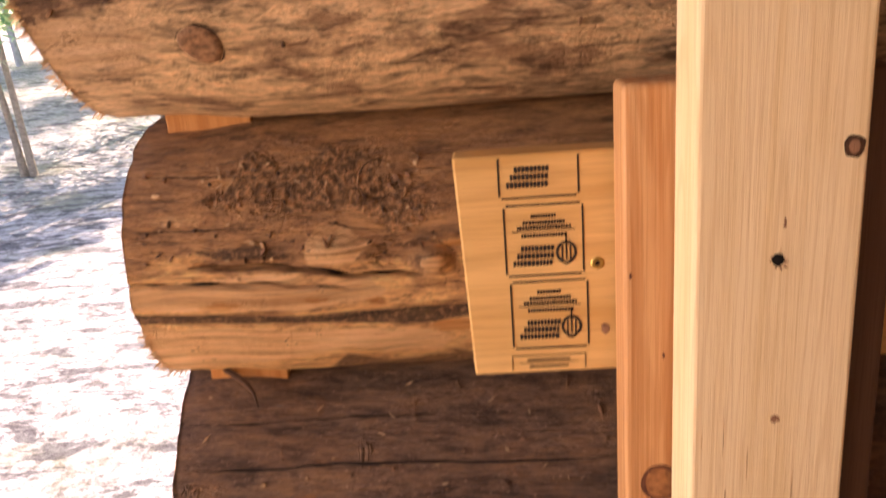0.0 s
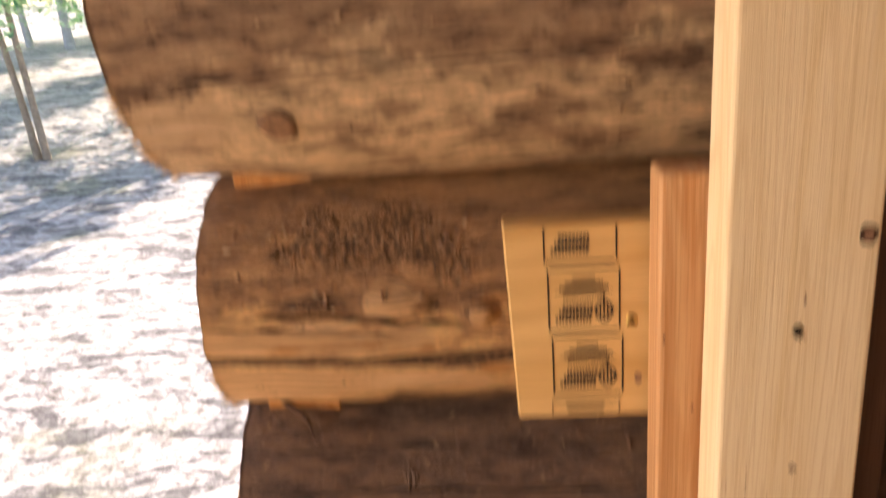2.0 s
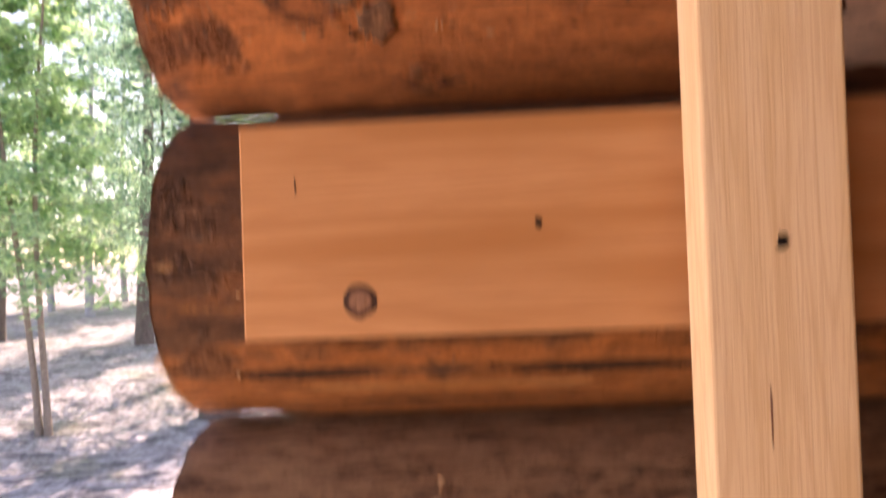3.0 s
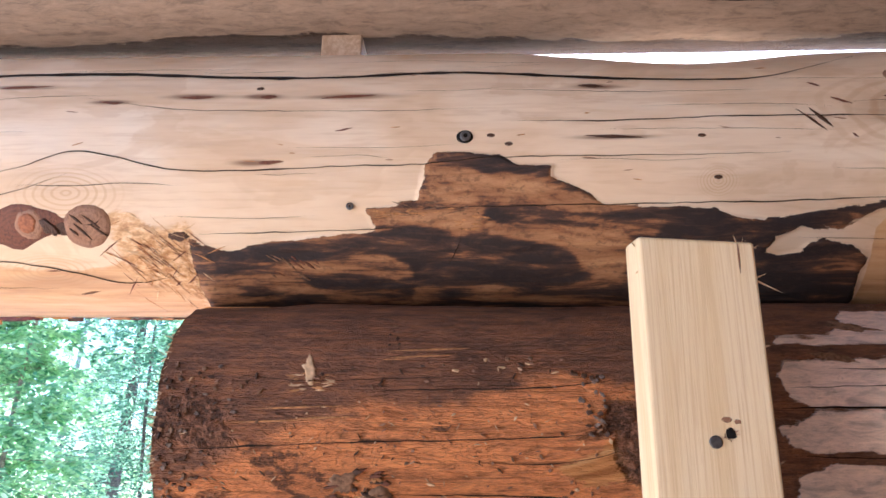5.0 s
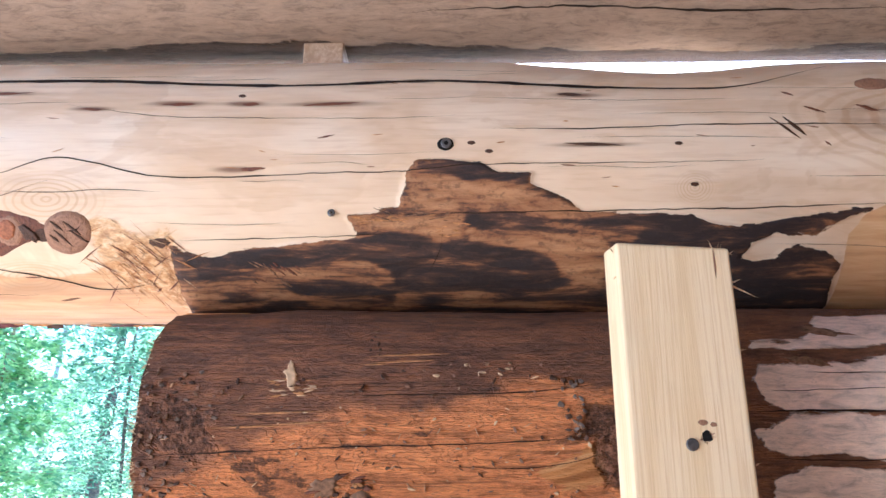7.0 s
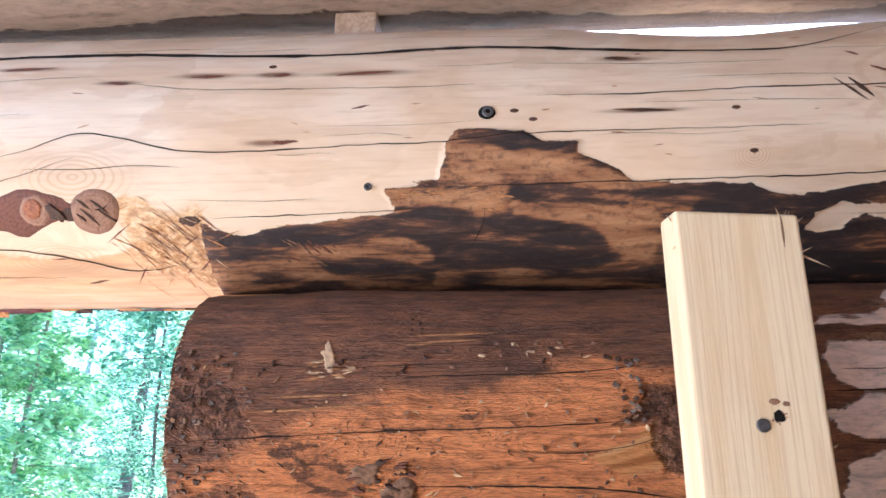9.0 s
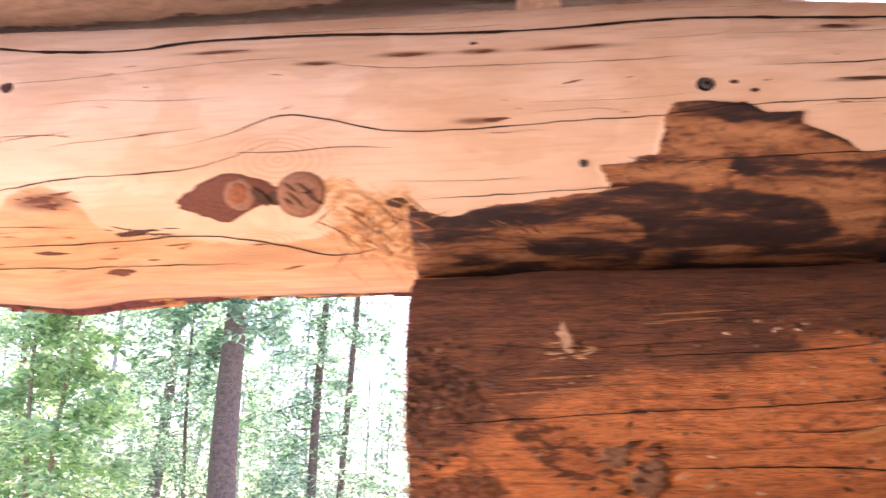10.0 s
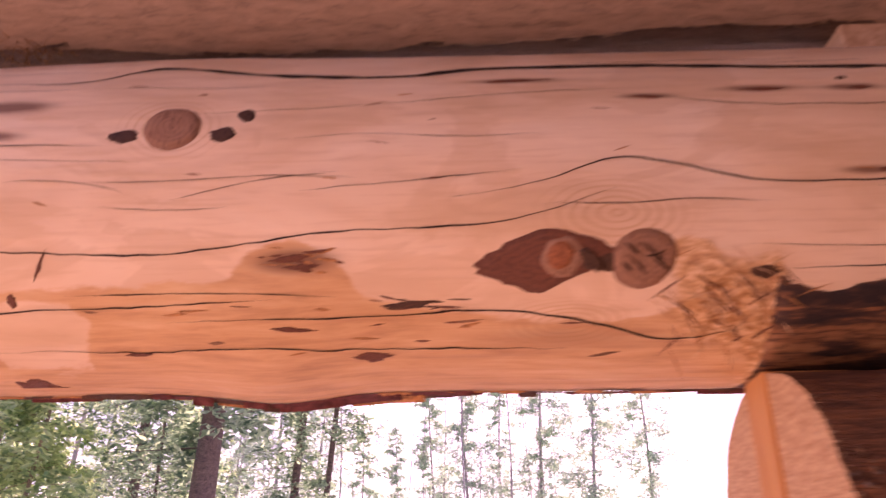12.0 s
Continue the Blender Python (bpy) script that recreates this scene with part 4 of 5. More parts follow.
crack(log_f, [(-0.046, 2.05), (-0.05, 2.025), (-0.066, 2.0)], 0.004)
rough_scar("torn_fibre", log_f, -0.04, 2.053, 0.03, 0.018, 14, (M_TORN, M_TORN_GREY, M_TORN), 42, 0.001)
rough_scar("torn_fibre", log_f, -0.11, 2.062, 0.06, 0.014, 20, (M_TORN, M_TORN_GREY), 43, 0.001)
rough_scar("torn_fibre", log_f, -0.29, 2.0, 0.05, 0.016, 12, (M_TORN_GREY, M_KNOT), 44, 0.001, -0.5)
rough_scar("torn_fibre", log_f, -0.945, 2.05, 0.045, 0.016, 20, (M_KNOT, M_TORN), 40, 0.001)
rough_scar("torn_fibre", log_f, -0.82, 2.014, 0.05, 0.008, 14, (M_KNOT_DARK, M_KNOT), 41, 0.001)
chip_rnd = random.Random(9)
for n in range(150):
    x, z = chip_rnd.gauss(-0.497, 0.03), chip_rnd.gauss(2.006, 0.02)
    if n % 4 == 0:
        x, z = chip_rnd.gauss(-0.446, 0.004), chip_rnd.uniform(1.97, 2.035)
    d, w = chip_rnd.uniform(0.01, 0.05), chip_rnd.uniform(0.0004, 0.0012)
    t = (-0.6 if n % 5 else 0.5) + chip_rnd.gauss(0, 0.14) if n % 4 else 1.5 + chip_rnd.gauss(0, 0.3)
    ends = [(x - math.cos(t) * d / 2, z - math.sin(t) * d / 2), (x, z + w), (x + math.cos(t) * d / 2, z + math.sin(t) * d / 2), (x, z - w)]
    raw("axe_chip", [(log_f.at(a, b, o) - (0, log_f.yc, log_f.zc)).tolist() for (a, b), o in zip(ends, (0.0006, 0.001, 0.0022, 0.001))], [[0, 1, 2, 3]], (M_TORN, M_SPLINTER, M_TORN, M_KNOT)[n % 4], log_f.ob)


for n in range(22):
    rr = random.Random(500 + n)
    x = rr.uniform(-1.5, -0.6)
    patch("fleck", log_f, x, rr.uniform(1.972, 2.03 if x < -0.9 else 2.0), rr.uniform(0.004, 0.02), rr.uniform(0.0005, 0.0016), (M_KNOT, M_TORN, M_TORN_GREY)[n % 3], 0.0006, 0.5, rr.gauss(0, 0.12), 0.6, "", n)
for n in range(34):
    rr = random.Random(900 + n)
    x, z, d = rr.uniform(-1.45, 0.6), rr.uniform(2.0, 2.33), rr.uniform(0.08, 0.35)
    if float(in_bark(np.array([x]), np.array([z]))[0]) < -0.02:
        crack(log_f, [(x - d / 2, z), (x - d / 6, z + rr.gauss(0, 0.002)), (x + d / 6, z + rr.gauss(0, 0.002)), (x + d / 2, z + rr.gauss(0, 0.003))], rr.uniform(0.0005, 0.001), 0.0003)
for n in range(30):
    rr = random.Random(700 + n)
    patch("fleck", log_f, rr.uniform(-1.4, 0.65), rr.uniform(2.1, 2.3), rr.uniform(0.003, 0.014), rr.uniform(0.0005, 0.0013), (M_KNOT_PALE, M_TORN)[n % 2], 0.0006, 0.5, rr.gauss(0, 0.15), 0.6, "", n)


def screw(name, p, r, material, label, parent=None, recess=True):
    """A round screw or bolt head that faces the room, with a star-shaped recess."""
    bm = bmesh.new()
    ring = []
    prof = ((1.0, 0.0012), (1.0, -0.0004), (0.82, -0.0011), (0.42, -0.0011))
    k = 24
    for f, y in prof:
        ring.append([bm.verts.new((math.cos(2 * math.pi * i / k) * r * f, y, math.sin(2 * math.pi * i / k) * r * f)) for i in range(k)])
    for a, b in zip(ring, ring[1:]):
        for i in range(k):
            bm.faces.new((a[i], a[(i + 1) % k], b[(i + 1) % k], b[i]))
    bm.faces.new(ring[-1]) if not recess else None
    ob = part(name, bm, material)
    ob.location = p
    tagged(ob, label, "screw")
    if recess:
        bm = bmesh.new()
        star = [bm.verts.new((math.cos(math.pi * i / 6) * r * (0.44 if i % 2 else 0.3), -0.0006, math.sin(math.pi * i / 6) * r * (0.44 if i % 2 else 0.3))) for i in range(12)]
        bm.faces.new(star)
        part("recess", bm, M_HOLE, ob)
    return ob


def pit(name, p, rx, rz, material, parent, wob=0.25, seed=1, depth=0.0006, label=""):
    """A hole or a knot in a flat board that faces the room."""
    k = 28
    t = np.linspace(0, 2 * math.pi, k, endpoint=False)
    r = 1 + wob * 2 * (rough_field(np.cos(t) * 2 + seed, np.sin(t) * 2, t * 0 + seed * 1.9) - 0.5)
    verts = [(p[0], p[1] - depth, p[2])] + [(p[0] + math.cos(a) * rx * q, p[1] - depth * 0.4, p[2] + math.sin(a) * rz * q) for a, q in zip(t, r)]
    ob = raw(name, verts, [[0, 1 + i, 1 + (i + 1) % k] for i in range(k)], material, parent, label)
    ob.data.attributes.new("rad", "FLOAT", "POINT").data.foreach_set("value", [0.0] + [1.0] * k)
    return ob


patch("bolt_hole", log_f, -0.042, 2.163, 0.0125, 0.0105, M_HOLE, 0.0014, 0.08)
screw("bolt", tuple(log_f.at(-0.041, 2.163, 0.004)), 0.0078, M_STEEL, "steel bolt head sunk in a bored hole of the header", None)
screw("screw", tuple(log_f.at(-0.205, 2.07, 0.003)), 0.0055, M_STEEL, "small steel screw head in the peeled header", None)
for x, z in ((-0.005, 2.165), (0.02, 2.152), (0.29, 2.163), (0.31, 2.104), (-0.345, 2.252)):
    patch("knot", log_f, x, z, 0.006, 0.003, M_KNOT_DARK, 0.001, 0.3)

# ---- cracks and scars of the other logs ----
crack(log_e, [(-0.436, 1.729), (-0.331, 1.734), (-0.172, 1.741), (-0.067, 1.743), (0.062, 1.748), (0.15, 1.754)], 0.0022)
crack(log_e, [(-0.167, 1.679), (-0.004, 1.679), (0.092, 1.676), (0.181, 1.665)], 0.0026)
crack(log_e, [(-0.16, 1.805), (-0.09, 1.806), (0.055, 1.809), (0.168, 1.822)], 0.0022)
crack(log_e, [(-0.03, 1.717), (0.05, 1.716), (0.11, 1.722), (0.16, 1.735)], 0.0013)
crack(log_e, [(-0.36, 1.829), (-0.25, 1.818), (-0.1, 1.822), (0.02, 1.826)], 0.0011)
crack(log_e, [(0.36, 1.81), (0.45, 1.813), (0.55, 1.816)], 0.0012)
crack(log_e, [(0.36, 1.728), (0.45, 1.726), (0.6, 1.727)], 0.0014)
patch("stain", log_e, 0.47, 1.9, 0.035, 0.008, M_TORN_GREY, 0.0008, 0.6, -0.15, 0.4, "", 21)
patch("stain", log_e, 0.43, 1.853, 0.03, 0.007, M_TORN_GREY, 0.0008, 0.6, -0.2, 0.4, "", 22)
rough_scar("scar_fibre", log_e, -0.135, 1.885, 0.01, 0.028, 12, (M_KNOT_DARK, M_TORN_GREY), 61, 0.0012)
for x, z, d in ((-0.09, 1.862, 0.1), (-0.1, 1.852, 0.08), (-0.13, 1.848, 0.03), (-0.25, 1.783, 0.14), (-0.3, 1.765, 0.1), (-0.22, 1.77, 0.09)):
    patch("scratch", log_e, x, z, d / 2, 0.0012, M_TORN, 0.0008, 0.5, 0.04, 0.5, "", int(d * 900))
crack(log_e, [(0.34, 1.785), (0.5, 1.786), (0.75, 1.783)], 0.0034)
crack(log_e, [(0.42, 1.836), (0.5, 1.836), (0.75, 1.839)], 0.0013)
patch("scar", log_e, -0.243, 1.832, 0.0095, 0.02, M_SPLINTER, 0.0015, 0.6, 0.25, 0.0, "bright torn scar", 4)
rough_scar("scar_fibre", log_e, -0.24, 1.816, 0.032, 0.014, 22, (M_SPLINTER, M_TORN), 51, 0.0012)
patch("knot", log_e, -0.195, 1.692, 0.022, 0.014, M_TORN_GREY, 0.003, 0.5, 0.2, 0, "rough dark knot", 6)
patch("knot", log_e, -0.155, 1.668, 0.024, 0.02, M_TORN_GREY, 0.005, 0.5, 0.1, 0, "rough broken knot", 8)
rough_scar("knot_fibre", log_e, -0.17, 1.68, 0.04, 0.03, 26, (M_KNOT_DARK, M_KNOT, M_TORN), 52, 0.005)
rough_scar("bark_fibre", log_e, -0.1, 1.612, 0.05, 0.012, 14, (M_KNOT, M_TORN_GREY), 58, 0.003)
lump = random.Random(88)
for n in range(70):
    patch("bark_scale", log_e, -0.43 + abs(lump.gauss(0, 0.035)), lump.uniform(1.66, 1.84), lump.uniform(0.0015, 0.0045), lump.uniform(0.001, 0.003), (M_TORN_GREY, M_KNOT_DARK, M_GREY_SCALE)[n % 3], 0.003, 0.6, lump.gauss(0, 0.5), 0.2, "", n)
for n in range(24):
    patch("bark_scale", log_e, 0.135 - abs(lump.gauss(0, 0.018)), lump.uniform(1.75, 1.83), lump.uniform(0.002, 0.005), lump.uniform(0.0015, 0.004), (M_KNOT_DARK, M_GREY_SCALE)[n % 2], 0.003, 0.6, lump.gauss(0, 0.5), 0.2, "", n)
crack(log_b, SPLIT_LONG, 0.0022)
crack(log_b, SPLIT_DEEP, 0.0042)
for width, pts in ((0.0014, [(-0.398, 0.688), (-0.305, 0.685), (-0.241, 0.683)]), (0.0014, [(-0.395, 0.635), (-0.306, 0.634), (-0.23, 0.633)]), (0.0016, [(-0.18, 0.639), (-0.15, 0.628), (-0.115, 0.624)]), (0.003, [(-0.06, 0.577), (-0.052, 0.568), (-0.056, 0.558)]), (0.002, [(-0.1, 0.606), (-0.07, 0.612), (-0.045, 0.6), (-0.036, 0.587)])):
    crack(log_b, pts, width)
for n, (x, z, d) in enumerate(((-0.3, 0.537, 0.16), (-0.16, 0.527, 0.12), (-0.1, 0.53, 0.1), (-0.13, 0.478, 0.09), (-0.2, 0.462, 0.14), (-0.12, 0.455, 0.12))):
    crack(log_b, [(x - d / 2, z + 0.002 * math.sin(n)), (x - d / 6, z - 0.0015), (x + d / 5, z + 0.002), (x + d / 2, z - 0.002 * math.cos(n))], 0.0016, 0.0012, "bark_fissure")
for x, z, rx, rz, seed in ((-0.235, 0.496, 0.008, 0.009, 61), (-0.19, 0.562, 0.006, 0.008, 62), (-0.345, 0.487, 0.01, 0.007, 63), (-0.34, 0.465, 0.012, 0.006, 64), (-0.2, 0.505, 0.006, 0.005, 65), (-0.12, 0.46, 0.01, 0.005, 66)):
    rough_scar("bark_fleck", log_b, x, z, rx, rz, 5, (M_TORN_GREY, M_TORN), seed, 0.001, 0.5)
knot_ring = [(-0.12 + 0.02 * math.cos(t), 0.673 + 0.019 * math.sin(t)) for t in np.linspace(0.2, 6.2, 9)]
crack(log_b, knot_ring, 0.002, 0.0008, "knot_ring")
crack(log_b, [(-0.12 + 0.6 * (x + 0.12), 0.673 + 0.6 * (z - 0.673)) for x, z in knot_ring], 0.0012, 0.0008, "knot_ring")
crack(log_c, [(-0.42, 0.876), (-0.3, 0.882), (-0.155, 0.885), (0.02, 0.886), (0.163, 0.893)], 0.0028)
crack(log_g, [(-1.45, 2.437), (-1.2, 2.441), (-1.0, 2.44), (-0.8, 2.442)], 0.002)
crack(log_g, [(-0.1, 2.411), (0.15, 2.413), (0.35, 2.41), (0.7, 2.412)], 0.0015)
patch("knot", log_c, -0.259, 0.829, 0.022, 0.019, M_TORN_GREY, 0.003, 0.12, 0, 0, "grey-brown round knot with a dark rim", 3)
crack(log_c, [(-0.259 + 0.022 * math.cos(t), 0.829 + 0.019 * math.sin(t)) for t in np.linspace(-1.2, 1.9, 7)], 0.0055, 0.001, "knot_rim", 0.003).parent = log_c.last
crack(log_c, [(-0.259 + 0.022 * math.cos(t), 0.829 + 0.019 * math.sin(t)) for t in np.linspace(1.9, 5.0, 7)], 0.0022, 0.001, "knot_rim", 0.003).parent = log_c.last
rough_scar("scar_flake", log_c, -0.11, 1.13, 0.016, 0.014, 10, (M_SPLINTER, M_KNOT_PALE), 70, 0.002)
crack(log_a, [(-0.397, 0.333), (-0.295, 0.33), (-0.2, 0.331), (0.0, 0.328), (0.15, 0.33)], 0.004)
crack(log_a, [(-0.39, 0.374), (-0.3, 0.372), (-0.2, 0.37), (-0.05, 0.371)], 0.0016)
for lg, x0, x1, z0, z1, count in ((log_a, -0.38, 0.12, 0.08, 0.38, 90), (log_b, -0.38, -0.06, 0.6, 0.69, 60), (log_c, -0.4, 0.1, 0.82, 1.1, 50), (log_d, -0.4, 0.1, 1.25, 1.5, 40), (log_e, -0.42, 0.14, 1.65, 1.85, 130)):
    chips = random.Random(lg.seed * 31)
    for n in range(count):
        patch("bark_chip", lg, chips.uniform(x0, x1), chips.uniform(z0, z1), chips.uniform(0.001, 0.005), chips.uniform(0.0008, 0.0022), (M_SPLINTER, M_TORN_GREY, M_KNOT_PALE, M_KNOT_DARK)[n % 4], 0.003, 0.6, chips.gauss(0, 0.7), 0.3, "", n)
dust = random.Random(404)
for lg, x0, x1, z0, z1, count in ((log_a, -0.38, 0.1, 0.1, 0.4, 130), (log_e, -0.4, 0.13, 1.66, 1.8, 90), (log_b, -0.38, -0.04, 0.6, 0.7, 50)):
    for n in range(count):
        patch("dust_sliver", lg, dust.uniform(x0, x1), dust.uniform(z0, z1), dust.uniform(0.0015, 0.007), dust.uniform(0.0004, 0.001), (M_GREY_SCALE, M_SPLINTER, M_TORN_GREY)[n % 3], 0.0022, 0.5, dust.gauss(0, 0.6), 0.3, "", n, 12, 2)
crack(log_a, [(-0.36, 0.17), (-0.3, 0.172), (-0.23, 0.175)], 0.002)
for lg, x, lo, hi, count in ((log_a, -0.4, 0.03, 0.3, 120), (log_b, -0.4, 0.43, 0.52, 120), (log_c, -0.415, 0.76, 0.88, 140), (log_d, -0.42, 1.21, 1.3, 90), (log_e, -0.437, 1.6, 1.9, 120)):
    tuft(lg, x, lo, hi, count, 0.016, lg.seed)

# a curled strip of bark hangs from the joint of the two lowest wall logs
curl = curve_through([(-0.372, 0.925, 0.424), (-0.335, 0.9, 0.419), (-0.31, 0.88, 0.408), (-0.3, 0.868, 0.385)], 18)
wide = 0.0045 * np.sin(np.linspace(0.5, 3.0, 18))[:, None]
rim = np.vstack([curl + wide * (0.3, 0.2, 1), curl - wide * (0.3, 0.2, 1), curl + wide * (0.2, -1, 0.2)]) - (0, log_b.yc, log_b.zc)
raw("bark_strip", rim.tolist(), [[i + p * 18, i + 1 + p * 18, i + 1 + q * 18, i + q * 18] for p, q in ((0, 1), (1, 2), (2, 0)) for i in range(17)], M_KNOT_DARK, b_ob, "dark curled strip of bark")

# ---- the upright and the planks screwed to the wall ----
upright = tagged(new("upright_plank"), "pale spruce plank standing upright, screwed over the wall planks", "plank")
bm = box_mesh((0.166, 0.642, -0.14), (0.304, 0.682, 1.974), 0.0045, 3)
for v in bm.verts:
    v.co.x += (0.001 - 0.22 * (v.co.y - 0.642)) if v.co.x < 0.2 else -0.2 * (v.co.y - 0.642)
    if v.co.z > 1.9:
        v.co.z -= 0.008 * (v.co.x - 0.166) / 0.138
part("board", bm, M_POST, upright)
pit("split", (0.2835, 0.6418, 1.947), 0.0012, 0.019, M_KNOT_PALE, upright, 0.2, 3)
ring_knot = pit("knot", (0.291, 0.6418, 0.715), 0.0085, 0.0095, M_KNOT_DARK, upright, 0.2, 4)
pit("knot_heart", (0.291, 0.6412, 0.715), 0.005, 0.006, M_KNOT_PALE, ring_knot, 0.2, 5)
for x, z, r, s in ((0.236, 0.623, 0.0055, 5), (0.234, 0.234, 0.006, 6), (0.231, 1.01, 0.0055, 7), (0.239, 1.396, 0.006, 8), (0.2525, 1.742, 0.0065, 9)):
    pit("screw_hole", (x, 0.6418, z), r, r, M_HOLE, upright, 0.3, s)
torn_rnd = random.Random(15)
for x, z in ((0.236, 0.623), (0.234, 0.234), (0.231, 1.01), (0.239, 1.396), (0.2525, 1.742)):
    for n in range(9):
        a, r = torn_rnd.uniform(0, 6.28), torn_rnd.uniform(0.005, 0.0075)
        p, q = np.array((x + math.cos(a) * r, 0.6416, z + math.sin(a) * r)), np.array((-math.sin(a), 0, math.cos(a))) * 0.0012
        tip = p + np.array((math.cos(a), -0.35, math.sin(a))) * torn_rnd.uniform(0.001, 0.005)
        raw("torn_rim", [(p - q).tolist(), (p + q).tolist(), tip.tolist()], [[0, 1, 2]], (M_KNOT_PALE, M_SPLINTER)[n % 2], upright)
for x, z, rx, rz, s in ((0.24, 0.655, 0.001, 0.006, 1), (0.262, 0.985, 0.003, 0.008, 2), (0.24, 0.474, 0.004, 0.004, 3), (0.222, 1.23, 0.001, 0.03, 4), (0.25, 1.757, 0.006, 0.003, 5), (0.262, 1.755, 0.004, 0.003, 6)):
    pit("scratch", (x, 0.6418, z), rx, rz, M_KNOT_PALE, upright, 0.4, s, 0.0004)
slit_rnd = random.Random(31)
for n in range(26):
    pit("weather_check", (slit_rnd.uniform(0.174, 0.2) if n % 3 else slit_rnd.uniform(0.2, 0.29), 0.6418, slit_rnd.uniform(0.06, 0.46)), slit_rnd.uniform(0.0004, 0.0009), slit_rnd.uniform(0.005, 0.022), M_SPLINTER, upright, 0.4, n, 0.0003)
pit("weather_check", (0.232, 0.6418, 0.19), 0.0005, 0.04, M_SPLINTER, upright, 0.3, 51, 0.0003)
screw("bolt", (0.2355, 0.641, 1.733), 0.0072, M_STEEL, "flat dark steel nail head in the upright plank", None, False)
rnd = random.Random(5)
for x, z, d in ((0.303, 1.918, (0.03, 0.0, -0.014)), (0.302, 1.921, (0.012, -0.004, 0.006)), (0.285, 1.966, (-0.004, 0, 0.012)), (0.298, 1.962, (0.01, -0.002, -0.004)), (0.29, 1.963, (0.004, 0, 0.012)), (0.302, 1.957, (0.008, -0.003, 0.006)), (0.164, 1.962, (-0.006, -0.002, 0.008)), (0.305, 1.84, (0.006, 0, 0.002)), (0.294, 1.963, (0.001, -0.003, 0.008)), (0.166, 1.93, (-0.004, 0, -0.002)), (0.306, 1.71, (0.004, -0.002, 0.004))):
    p = np.array((x, 0.648, z))
    raw("splinter", [p.tolist(), (p + (0, 0, 0.003)).tolist(), (p + (0, 0.003, 0.001)).tolist(), (p + d).tolist()], [[0, 1, 3], [1, 2, 3], [2, 0, 3]], M_SPLINTER, upright)

strip = tagged(new("strip_plank"), "reddish narrow fir plank standing behind the upright", "plank")
part("board", box_mesh((0.116, 0.686, -0.14), (0.205, 0.74, 0.772), 0.006, 3), M_STRIP, strip)
# shade beside the upright, painted as a dark plank of its own
shade_strip = tagged(new("shade_plank"), "narrow plank behind the upright, coloured dark brown for the shade there", "plank")
part("board", box_mesh((0.21, 0.688, -0.14), (0.352, 0.738, 0.772), 0.005, 3), lumber("shade_brown_board", (0.17, 0.1, 0.062), (0.11, 0.062, 0.038), (0.07, 0.04, 0.026), "z", 60), shade_strip)
strip_knot = pit("knot", (0.15, 0.6858, 0.383), 0.0195, 0.021, M_KNOT, strip, 0.1, 3, 0.0008, "dark round knot")
pit("knot_heart", (0.15, 0.6853, 0.383), 0.015, 0.0165, plain("strip_knot_heart", (0.3, 0.13, 0.05), 0.7, 0.4, 150), strip_knot, 0.12, 4, 0.0008)
for x, z in ((0.13, 0.24), (0.152, 0.52), (0.122, 0.6)):
    pit("scratch", (x, 0.6858, z), 0.0014, 0.0026, M_KNOT, strip, 0.4, 2)
screw("screw", (0.147, 0.686, 0.195), 0.0072, M_BRASS, "yellow zinc screw standing in the reddish plank", None)


def flat_plank(name, lo, hi, material, label, skew=0.0):
    ob = tagged(new(name), label, "plank", "planks on the wall")
    bm = box_mesh(lo, hi, 0.0025, 2)
    for v in bm.verts:
        if v.co.x < lo[0] + 0.02:
            v.co.x += skew * (hi[2] - v.co.z) / (hi[2] - lo[2]) + 0.0012 * math.sin(v.co.z * 180)
    part("board", bm, material, ob)
    return ob


low = flat_plank("grade_marked_plank", (-0.224, 0.742, 0.03), (1.5, 0.781, 0.28), M_PLANK, "pale spruce plank with a grade mark, screwed to the lowest log")
part("weathered_edge", box_mesh((-0.2225, 0.7435, 0.2795), (0.115, 0.7805, 0.2808), 0), lumber("weathered_plank_edge", (0.5, 0.34, 0.22), (0.38, 0.23, 0.14), (0.3, 0.17, 0.1), "x", 60), low, "greyed dirty top edge")
pit("scratch", (-0.13, 0.7419, 0.262), 0.002, 0.004, M_HOLE, low, 0.5, 2)
tuft_rnd = random.Random(12)
for n in range(9):
    p = np.array((0.094 + tuft_rnd.uniform(-0.006, 0.006), 0.77, 0.2795))
    tip = p + (tuft_rnd.uniform(-0.008, 0.008), tuft_rnd.uniform(-0.004, 0.004), tuft_rnd.uniform(0.008, 0.024))
    raw("splinter", [(p - (0.0012, 0, 0)).tolist(), (p + (0.0012, 0, 0)).tolist(), (p + (0, 0.0012, 0.001)).tolist(), tip.tolist()], [[0, 1, 3], [1, 2, 3], [2, 0, 3]], M_SPLINTER, low)
mid = flat_plank("stamped_plank", (-0.036, 0.752, 0.476), (1.5, 0.79, 0.706), M_STAMPED, "yellow plank with rows of black stamped boxes", 0.011)
high = flat_plank("wide_plank", (-0.3, 0.712, 1.312), (1.5, 0.75, 1.541), M_WARM, "wide orange spruce plank with one round knot")
pit("knot", (-0.175, 0.7118, 1.351), 0.018, 0.018, M_KNOT_DARK, high, 0.1, 3, 0.0006, "dark ring of a knot")
pit("knot", (-0.175, 0.7113, 1.351), 0.0125, 0.0125, M_KNOT_PALE, high, 0.1, 3, 0.0006)
pit("screw_hole", (0.016, 0.7118, 1.426), 0.0038, 0.0052, M_HOLE, high, 0.3, 4)
pit("scratch", (-0.24, 0.7118, 1.475), 0.001, 0.006, M_KNOT_DARK, high, 0.4, 2)
